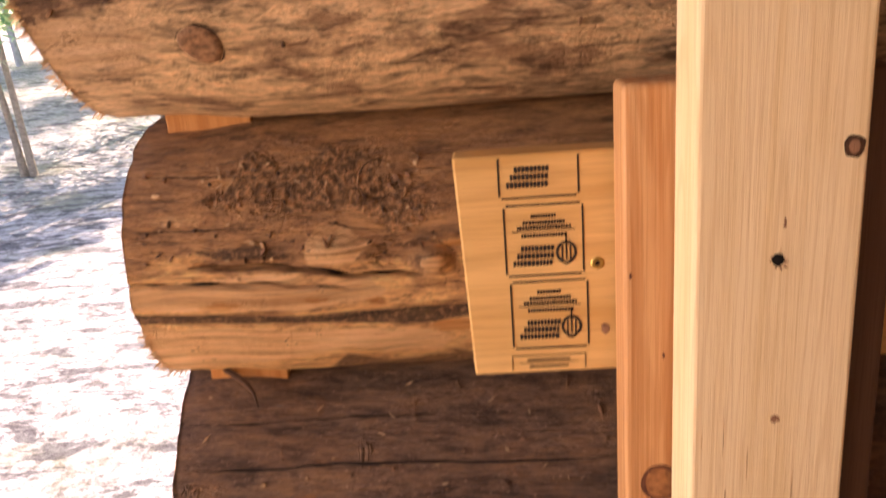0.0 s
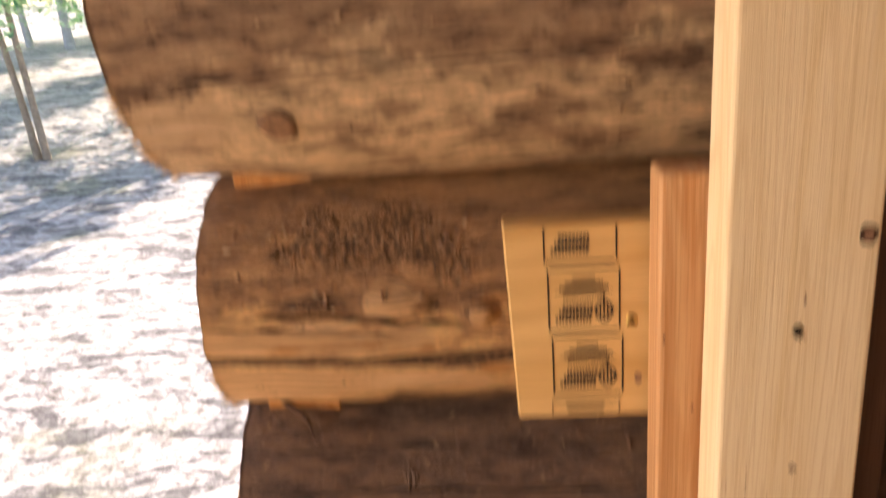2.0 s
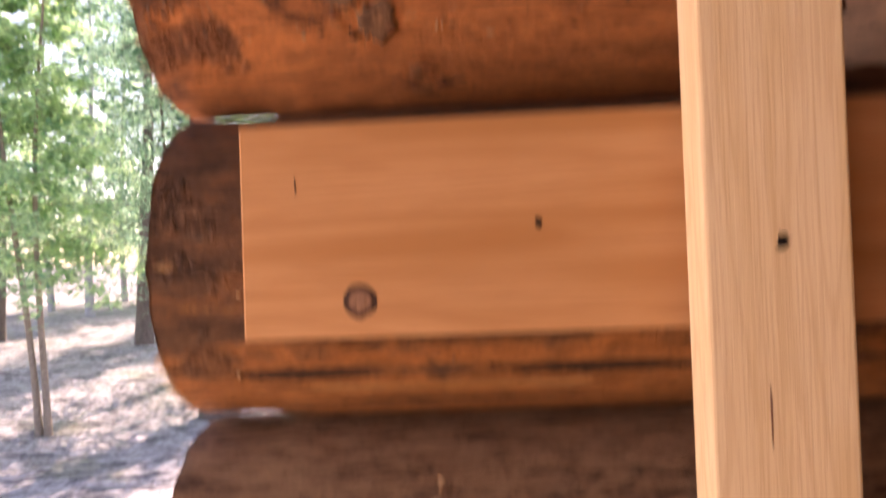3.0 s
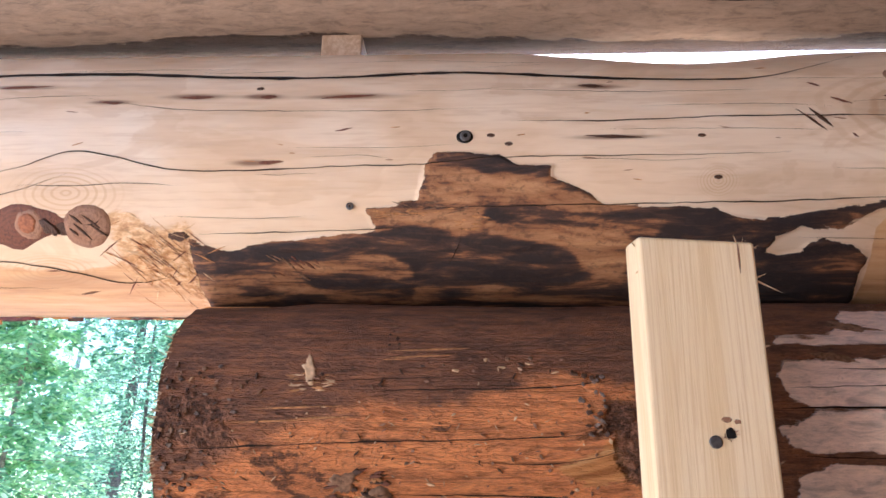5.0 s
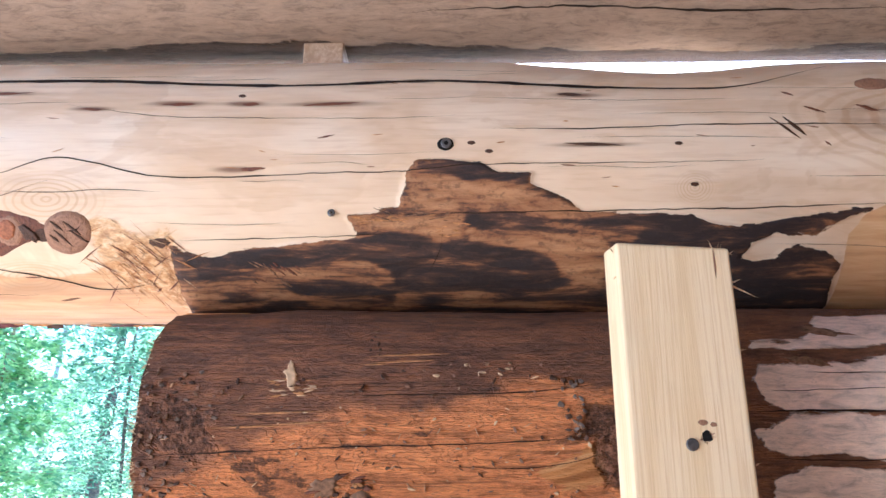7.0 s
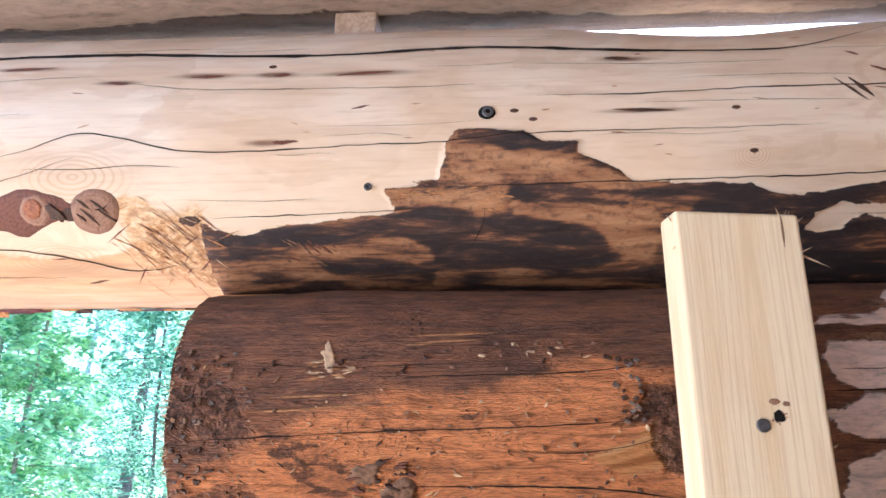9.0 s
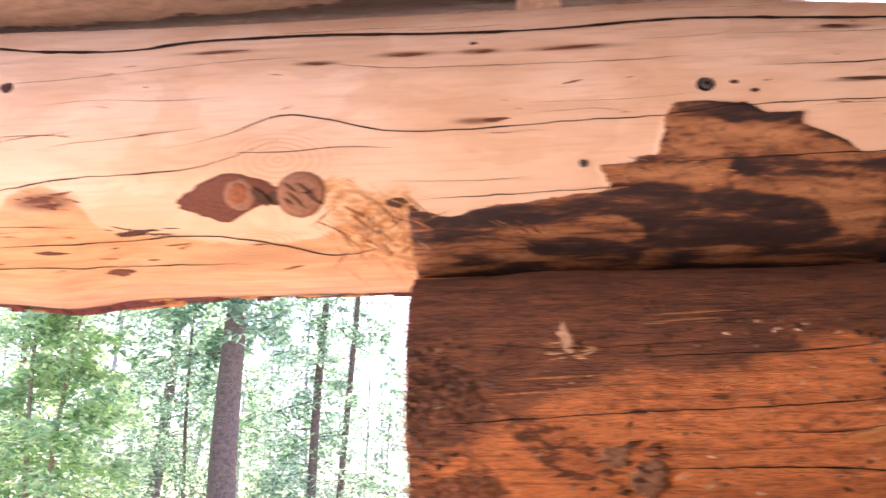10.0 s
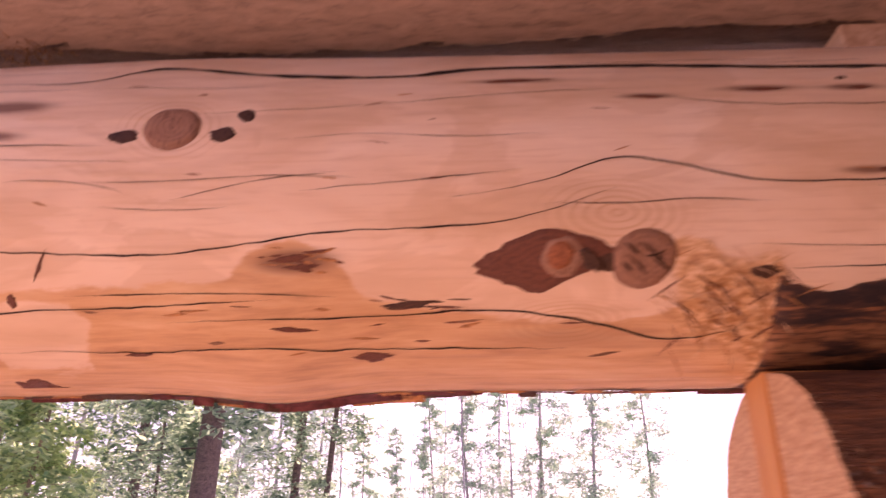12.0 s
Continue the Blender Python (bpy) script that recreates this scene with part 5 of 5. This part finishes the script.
for x, z, rx, rz, s in ((-0.053, 0.189, 0.021, 0.011, 2), (-0.064, 0.122, 0.024, 0.016, 5)):
    pit("knot", (x, 0.7418, z), rx, rz, plain("flaky_knot", (0.46, 0.28, 0.12), 0.8, 0.6, 260), low, 0.8, s, 0.0008, "flaky brown knot")
for x, z in ((-0.13, 0.257), (-0.2, 0.2), (-0.19, 0.165), (0.08, 0.175), (-0.165, 0.175)):
    pit("scratch", (x, 0.7418, z), 0.0018, 0.0013, M_KNOT_PALE, low, 0.5, x * 50)
screw("screw", (0.047, 0.742, 0.167), 0.0062, M_BRASS, "yellow zinc screw in the pale plank", None)
screw("screw", (0.1015, 0.752, 0.592), 0.0066, M_BRASS, "yellow zinc screw in the stamped plank", None)
pit("stain", (0.108, 0.7518, 0.522), 0.004, 0.006, M_KNOT_PALE, mid, 0.5, 7)


def lettering(text, size, m, material, parent):
    c = bpy.data.curves.new("lettering", "FONT")
    c.body, c.size, c.extrude, c.align_x, c.align_y = text, size, 0.0001, "LEFT", "CENTER"
    c.offset = size * 0.025
    c.materials.append(material)
    ob = new("lettering", c)
    ob.parent, ob.matrix_basis = parent, m
    return ob


# the grade mark reads downwards
turned = lambda x, z: pose(x, 0.7414, z, 90, 90, 0)  # noqa: E731
for text, size, x, z in (("1", 0.03, -0.133, 0.224), ("KD-HT", 0.0128, -0.147, 0.229), ("SPFs", 0.0128, -0.158, 0.229)):
    lettering(text, size, turned(x, z), M_INK, low)
for i, (h, w) in enumerate(((0.008, 0.009), (0.006, 0.006), (0.008, 0.006), (0.008, 0.01), (0.008, 0.008), (0.003, 0.003))):
    z = 0.186 - i * 0.0088
    part("mark_bar", box_mesh((-0.151 - h / 2, 0.7413, z - w / 2 + 0.001), (-0.151 + h / 2, 0.7419, z + w / 2 - 0.001), 0), M_INK, low)
arc = [(-0.128 + 0.006 * math.cos(t), 0.166 + 0.019 * math.sin(t)) for t in np.linspace(-1.3, 1.3, 14)]
raw("mark_arc", [(x + d, 0.7414, z) for x, z in arc for d in (-0.0028, 0.0028)], [[2 * i, 2 * i + 1, 2 * i + 3, 2 * i + 2] for i in range(13)], M_BLUE, low)


def stamp(cx, cz, w, h, top, parent):
    """One stamped box: a rounded frame, rows of bars for the small print and a leaf mark, upside down, cut at the plank's top."""
    y, rim, cut = 0.7515, 0.0017, top

    def bar(x0, z0, x1, z1, name="print_bar"):
        z1 = min(z1, cut)
        if z1 > z0 + 0.0004:
            part(name, box_mesh((x0, y - 0.0002, z0), (x1, y + 0.0003, z1), 0), M_INK, parent)

    rnd = random.Random(int(cz * 1000))
    bar(cx - w / 2 + 0.003, cz - h / 2, cx + w / 2 - 0.003, cz - h / 2 + rim, "frame_bar")
    bar(cx - w / 2 + 0.003, cz + h / 2 - rim, cx + w / 2 - 0.003, cz + h / 2, "frame_bar")
    bar(cx - w / 2, cz - h / 2 + 0.003, cx - w / 2 + rim, cz + h / 2 - 0.003, "frame_bar")
    bar(cx + w / 2 - rim, cz - h / 2 + 0.003, cx + w / 2, cz + h / 2 - 0.003, "frame_bar")
    for row, z in enumerate((-0.026, -0.0185, -0.011)):
        x = cx - 0.031 + 0.004 * row
        while x < cx + 0.008:
            d = rnd.uniform(0.0022, 0.0034)
            bar(x, cz + z, x + d, cz + z + 0.0055)
            x += d + 0.0009
    for z, n in ((0.0035, 0.022), (0.0115, 0.026), (0.0165, 0.02), (0.023, 0.012)):
        x = cx - n
        while x < cx + n:
            d = rnd.uniform(0.0015, 0.0028)
            bar(x, cz + z, x + d, cz + z + 0.0034)
            x += d + 0.0007
    bar(cx - 0.031, cz + 0.0095, cx + 0.031, cz + 0.0102)
    k = 24
    ring, inner = [], []
    for i in range(k):
        t = 2 * math.pi * i / k
        q = 1 - 0.35 * max(0, -math.sin(t)) ** 2
        for r, out in ((1.0, ring), (0.74, inner)):
            out.append((cx + 0.0215 + math.cos(t) * 0.0105 * r * q, y - 0.0002, cz - 0.014 + math.sin(t) * 0.0125 * r))
    if cz < cut - 0.02:
        raw("leaf_ring", ring + inner, [[i, (i + 1) % k, k + (i + 1) % k, k + i] for i in range(k)], M_INK, parent)
        for dx in (-0.004, 0.0, 0.004):
            bar(cx + 0.0208 + dx, cz - 0.021, cx + 0.0222 + dx, cz - 0.007 + (0.014 if dx == 0 else 0))


for cz in (0.699, 0.619, 0.54):
    stamp(0.053 - (cz - 0.54) * 0.04, cz, 0.078, 0.074, 0.702, mid)
# the last box is worn and half cut away
for x0, z0, x1, z1 in ((0.012, 0.495, 0.088, 0.4962), (0.012, 0.48, 0.0132, 0.494), (0.0868, 0.48, 0.088, 0.494), (0.02, 0.487, 0.08, 0.4876), (0.028, 0.489, 0.072, 0.492), (0.03, 0.4815, 0.07, 0.4845)):
    part("print_bar", box_mesh((x0, 0.7513, z0), (x1, 0.7518, z1), 0), plain("faded_ink", (0.22, 0.14, 0.06), 0.8) if x0 == 0.012 and z0 > 0.49 else bpy.data.materials["faded_ink"], mid)

# ---- weather marks of the top log ----
patch("knot", log_g, -1.33, 2.437, 0.05, 0.012, M_KNOT_DARK, 0.008, 0.5, 0.0, 0.3, "rough dark knot", 31)
for n in range(26):
    rr = random.Random(300 + n)
    patch("stain", log_g, rr.uniform(-1.4, 0.7), rr.uniform(2.45, 2.56), rr.uniform(0.006, 0.03), rr.uniform(0.002, 0.006), (M_TORN_GREY, M_KNOT_PALE, M_KNOT)[n % 3], 0.0007, 0.6, rr.uniform(-0.3, 0.3), 0.3, "", n)
crack(log_g, [(-1.3, 2.485), (-0.9, 2.482), (-0.5, 2.487)], 0.0016)
crack(log_g, [(-0.3, 2.462), (0.1, 2.468), (0.5, 2.46)], 0.0016)
crack(log_g, [(-0.8, 2.44), (-0.5, 2.438), (-0.2, 2.441)], 0.0014)

# dry straw, left by a bird, in the joint under the top log
straw_rnd = random.Random(21)
verts, faces = [], []
for n in range(160):
    p = np.array((straw_rnd.gauss(-1.335, 0.03), straw_rnd.uniform(0.815, 0.9), 2.362 + abs(straw_rnd.gauss(0, 0.014))))
    a, d = straw_rnd.uniform(0, 6.28), straw_rnd.uniform(0.012, 0.04)
    e, w = np.array((math.cos(a), 0.4 * math.sin(a), straw_rnd.uniform(-0.4, 0.5))) * d / 2, np.array((0, 0.0006, 0.0008))
    i = len(verts)
    verts += [(p - e - w).tolist(), (p - e + w).tolist(), (p + (0, -0.003, 0.004) + w).tolist(), (p + e).tolist(), (p + (0, -0.003, 0.004) - w).tolist()]
    faces += [[i, i + 1, i + 2, i + 4], [i + 4, i + 2, i + 3]]
tagged(raw("straw_tuft", verts, faces, plain("dry_straw", (0.36, 0.2, 0.09), 0.8, 0.6, 200)), "small tuft of dry brown straw lying on the header log", "straw")

# ---- block under the top log ----
tagged(part("wood_block", box_mesh((-0.278, 0.85, 2.352), (-0.212, 1.05, 2.405), 0.002), M_BLOCK), "small sawn wooden block wedged between header and top log", "block")
tagged(part("foil_strip", box_mesh((-0.05, 0.99, 0.744), (0.16, 1.02, 0.752), 0.002), M_FOAM), "thin whitish sealing strip laid between two logs", "strip")

# ---- the room behind the camera ----
WALL_TOP = 2.8


def wall(name, lo, hi):
    return tagged(part(name, box_mesh(lo, hi, 0), M_INNER), "plain brown log wall of the unfinished cabin", kind="structure")


tagged(part("floor", box_mesh((-2.9, -3.8, -0.3), (X_RIGHT, 1.1, -0.15), 0), M_FLOOR), "board floor of the cabin", kind="structure")
wall("wall_east", (X_RIGHT, -3.8, -0.3), (X_RIGHT + 0.3, 1.2, WALL_TOP))
wall("wall_south", (-3.2, -4.1, -0.3), (X_RIGHT + 0.3, -3.8, WALL_TOP))
# unseen west side, left open so that light comes from the left
wall("wall_west_near", (-3.2, -3.8, -0.3), (-2.9, -1.8, WALL_TOP))
wall("wall_west_far", (-3.2, 0.9, -0.3), (-2.95, 1.2, WALL_TOP))
wall("wall_west_head", (-3.2, -1.8, 2.3), (-2.9, 0.9, WALL_TOP))
# half roof out of view, added to block the sky on the right
tagged(part("sky_block_roof", box_mesh((-1.3, -4.1, 2.95), (X_RIGHT + 0.3, 1.3, 3.1), 0), M_INNER), "unseen board roof, added to keep sky light off the right half", kind="structure")


# ---- outdoors ----
def ground_height(x, y):
    d = math.hypot(x, y)
    rise = 0.0 if d < 15 else (1.3 * min(1, (d - 15) / 20)) + max(0, d - 35) * 0.02
    return -1.85 + rise + 0.08 * noise.noise((x * 0.35, y * 0.35, 0)) + 0.03 * noise.noise((x * 1.7, y * 1.7, 4)) - 0.25 * max(0, 1 - d / 9)


def ground_material():
    m = Mat("dappled_leafy_ground", 0.95, 0.1)
    big, small = m.noise(m.co, 0.45, 4), m.noise(m.co, 9.0, 6, 0.7)
    litter_dapple = m.noise(m.co, 16.0, 6, 0.75)
    c = m.ramp(small, (0.36, (0.19, 0.17, 0.15)), (0.5, (0.42, 0.39, 0.365)), (0.68, (0.6, 0.575, 0.55)))
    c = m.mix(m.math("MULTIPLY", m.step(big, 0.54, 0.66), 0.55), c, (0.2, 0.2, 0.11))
    # fine dark speckle: leaf litter and dappled shade, both in the colour
    c = m.mix(m.math("MULTIPLY", m.step(litter_dapple, 0.54, 0.62), 0.62), c, (0.075, 0.065, 0.06))
    # larger dark patches paint the dappled shade of the trees
    dapple_shade = m.noise(m.scaled(1.3, 3.6, 1), 1.0, 7, 0.76, 0.5)
    c = m.mix(m.math("MULTIPLY", m.step(dapple_shade, 0.51, 0.56), 0.72), c, (0.055, 0.052, 0.055))
    return m.done(c, m.math("ADD", small, litter_dapple), 0.8, 0.03)


ys = [-30 + i * 1.0 for i in range(0, 31)] + [1 + i * 0.4 for i in range(100)] + [42 + i * 6 for i in range(30)] + [400, 900, 2500]
xs = [-2500, -900, -300] + [-120 + i * 5 for i in range(20)] + [-20 + i * 0.4 for i in range(75)] + [10 + i * 5 for i in range(24)] + [300, 900, 2500]
verts = [(x, y, ground_height(x, y) if math.hypot(x, y) < 150 else 2.0) for y in ys for x in xs]
nx = len(xs)
faces = [[j * nx + i, j * nx + i + 1, (j + 1) * nx + i + 1, (j + 1) * nx + i] for j in range(len(ys) - 1) for i in range(nx - 1)]
tagged(raw("ground", verts, faces, ground_material(), None, "", True), "dry leaf-strewn sandy forest ground with dappled tree shade painted in", kind="structure")


def leaf_material(name, a, b):
    m = Mat(name, 0.6, 0.2)
    c = m.ramp(m.island(), (0.0, a), (1.0, b))
    tr = m.node("ShaderNodeBsdfTranslucent")
    m.put(tr.inputs[0], m.mix(1.0, c, (1.7, 1.7, 1.5), "MULTIPLY"))
    add = m.node("ShaderNodeMixShader")
    add.inputs[0].default_value = 0.6
    m.put(m.b.inputs["Base Color"], c)
    m.t.links.new(m.b.outputs[0], add.inputs[1])
    m.t.links.new(tr.outputs[0], add.inputs[2])
    m.t.links.new(add.outputs[0], m.t.nodes["Material Output"].inputs[0])
    return m.m


M_NEEDLE = leaf_material("conifer_needles", (0.06, 0.15, 0.105), (0.36, 0.52, 0.37))
M_LIGHT_LEAF = leaf_material("sunlit_foliage", (0.13, 0.28, 0.16), (0.56, 0.68, 0.4))
# far foliage is paler and bluer: haze put into its colour
M_HAZE_LEAF = leaf_material("haze_tinted_foliage", (0.2, 0.34, 0.29), (0.5, 0.62, 0.54))
M_TRUNK = bark_log("tree_bark", (0.07, 0.055, 0.045), (0.16, 0.12, 0.1), (0.24, 0.18, 0.14), (0.3, 0.25, 0.2))
# grey bark of distant trees, paled so that haze is in the colour
M_GREY = plain("hazed_grey_bark", (0.42, 0.4, 0.4), 0.9, 0.3, 6)
M_SLIM = bark_log("slim_tree_bark", (0.2, 0.15, 0.1), (0.34, 0.26, 0.19), (0.44, 0.34, 0.24), (0.5, 0.4, 0.3))


def tube(points, radii, k=9):
    verts, faces = [], []
    for n, (p, r) in enumerate(zip(points, radii)):
        for i in range(k):
            t = 2 * math.pi * i / k
            verts.append((p[0] + math.cos(t) * r, p[1] + math.sin(t) * r, p[2]))
            if n:
                a, b = (n - 1) * k + i, (n - 1) * k + (i + 1) % k
                faces.append([a, b, b + k, a + k])
    return verts, faces


def tree(name, x, y, girth, height, seed, crown_from, spread, sprays, leaf, needle=M_NEEDLE, bark=M_TRUNK, lean=(0, 0), label="tall conifer with a dark trunk and green boughs"):
    """A tapered, slightly bent trunk with limbs, and sprays of small leaves along each limb."""
    rnd = random.Random(seed)
    base = new(name)
    base.location = (x, y, ground_height(x, y) - 0.1)
    tagged(base, label, "tree", "trees of the wood")
    pts, rad = [], []
    for i in range(15):
        f = i / 14
        pts.append((lean[0] * f * height + 0.012 * height * math.sin(f * 5 + seed), lean[1] * f * height + 0.012 * height * math.cos(f * 4 + seed), f * height))
        rad.append(girth / 2 * (1.25 - 0.25 * min(1, f * 12)) * (1 - 0.82 * f) + 0.004)
    v, fc = tube(pts, rad)
    raw("trunk", v, fc, bark, base, "", True)
    lv, lf, cv, cf = [], [], [], []
    limbs = int(sprays) or 34
    for n in range(limbs):
        f = crown_from + (1 - crown_from) * (n + rnd.random()) / limbs
        k = min(13, int(f * 14))
        g = f * 14 - k
        p = np.array(pts[k]) * (1 - g) + np.array(pts[k + 1]) * g
        t = rnd.uniform(0, 2 * math.pi)
        reach = spread * (0.35 + 0.65 * rnd.random()) * (1 - 0.75 * max(0, (f - crown_from) / (1 - crown_from)) ** 1.3)
        d = np.array((math.cos(t), math.sin(t), rnd.uniform(-0.42, 0.12)))
        side = np.array((-math.sin(t), math.cos(t), 0))
        w = 0.01 + 0.02 * girth
        i = len(lv)
        tip = p + d * reach
        for q, r in ((p, w), (p + d * reach * 0.6, w * 0.5), (tip, w * 0.15)):
            lv += [(q + side * r).tolist(), (q - side * r).tolist(), (q + (0, 0, r * 1.4)).tolist()]
        for s in (0, 3):
            for a, b in ((0, 1), (1, 2), (2, 0)):
                lf.append([i + s + a, i + s + b, i + s + 3 + b, i + s + 3 + a])
        for _ in range(int(12 + reach * 30) if sprays else 0):
            u = 0.2 + 0.8 * rnd.random()
            q = p + d * reach * u + side * rnd.gauss(0, 0.16 * reach * (1.2 - u)) + np.array((0, 0, rnd.gauss(-0.05, 0.09) * reach))
            for _ in range(3):
                a = rnd.uniform(0, 6.28)
                e = np.array((math.cos(a), math.sin(a), rnd.uniform(-0.7, 0.3))) * leaf * rnd.uniform(0.6, 1.5)
                h = np.cross(e, (rnd.uniform(-1, 1), rnd.uniform(-1, 1), 1.0))
                h *= 0.22 * leaf / (np.linalg.norm(h) + 1e-9)
                j = len(cv)
                cv += [q.tolist(), (q + e * 0.5 + h).tolist(), (q + e).tolist(), (q + e * 0.5 - h).tolist()]
                cf.append([j, j + 1, j + 2, j + 3])
    tagged(raw("branchwork", lv, lf, bark, base), kind="stuff")
    if cf:
        tagged(raw("crown", cv, cf, needle, base), kind="stuff")
    return base


def spot(azimuth, far, eye=(-0.3, -0.2)):
    a = radians(azimuth)
    return eye[0] + math.sin(a) * far, eye[1] + math.cos(a) * far


saps = spot(-30.4, 17.0)
tree("slim_tree", *saps, 0.13, 10, 1, 0.34, 2.4, 60, 0.17, M_LIGHT_LEAF, M_SLIM, (-0.045, 0), "slender young tree with bright spring foliage")
tree("slim_tree", saps[0] + 0.18, saps[1] + 0.1, 0.13, 10, 2, 0.34, 2.4, 60, 0.17, M_LIGHT_LEAF, M_SLIM, (0.028, 0), "slender young tree with bright spring foliage")
tree("conifer", -5.85, 16.3, 0.72, 17, 3, 0.4, 3.6, 70, 0.2)
near_wood = (
    (-27.0, 36, 0.34, 15, 0.26, 3.2, 80, M_LIGHT_LEAF), (-23.5, 27, 0.5, 16, 0.24, 3.4, 90, M_NEEDLE), (-32.5, 30, 0.36, 15, 0.26, 3.4, 90, M_LIGHT_LEAF), (-36.5, 26, 0.3, 14, 0.2, 3.4, 80, M_NEEDLE), (-21.6, 21, 0.12, 12, 0.2, 3.2, 100, M_NEEDLE), (-29.6, 40, 0.28, 16, 0.2, 3.6, 90, M_LIGHT_LEAF), (-25.0, 44, 0.3, 17, 0.16, 3.8, 90, M_LIGHT_LEAF), (-21.0, 40, 0.3, 16, 0.16, 3.8, 90, M_LIGHT_LEAF), (-33.5, 46, 0.3, 17, 0.16, 3.8, 80, M_NEEDLE), (-18.6, 46, 0.24, 16, 0.12, 3.4, 80, M_LIGHT_LEAF), (-16.2, 48, 0.2, 15, 0.12, 3.0, 70, M_LIGHT_LEAF),
)
bright_wood = (
    (-13.6, 34, 0.2, 18, 0.1, 2.8, 80, M_NEEDLE), (-10.9, 42, 0.2, 19, 0.1, 2.8, 70, M_LIGHT_LEAF), (-8.2, 40, 0.14, 12, 0.1, 2.2, 50, M_LIGHT_LEAF), (-5.6, 46, 0.16, 12.5, 0.12, 2.4, 44, M_LIGHT_LEAF), (-3.2, 42, 0.2, 15, 0.1, 2.6, 64, M_LIGHT_LEAF), (-0.8, 38, 0.2, 17, 0.1, 2.6, 70, M_LIGHT_LEAF), (1.8, 42, 0.2, 16, 0.1, 2.4, 50, M_LIGHT_LEAF), (4.6, 38, 0.22, 18, 0.1, 3.0, 80, M_NEEDLE), (8.0, 36, 0.22, 18, 0.1, 3.0, 80, M_LIGHT_LEAF), (11.5, 38, 0.22, 15, 0.1, 3.0, 60, M_NEEDLE),
)
# distant trees take the haze-tinted leaf and bark colours
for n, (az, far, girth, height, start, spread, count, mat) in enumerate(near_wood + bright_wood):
    tree("conifer", *spot(az, far), girth, height, 10 + n, start, spread * (1.1 if az > -15 else 1.2), int(count * (2.2 if az > -17 else 1.05)), 0.065 + 0.0022 * far, M_HAZE_LEAF if az > -17 else mat, M_GREY if far > 33 else M_TRUNK)

# two tall trees whose high crowns dapple the ground
for n, (x, y) in enumerate(((-4.75, 19.4), (-4.4, 20.6))):
    tree("tall_tree", x, y, 0.26 - 0.06 * n, 19, 60 + n, 0.16, 2.6, 90, 0.13, M_NEEDLE, M_TRUNK, (0.01, 0), "tall slim tree with a thin high crown")

# bare slender trees further off, in the haze-paled bark
far_rnd = random.Random(77)
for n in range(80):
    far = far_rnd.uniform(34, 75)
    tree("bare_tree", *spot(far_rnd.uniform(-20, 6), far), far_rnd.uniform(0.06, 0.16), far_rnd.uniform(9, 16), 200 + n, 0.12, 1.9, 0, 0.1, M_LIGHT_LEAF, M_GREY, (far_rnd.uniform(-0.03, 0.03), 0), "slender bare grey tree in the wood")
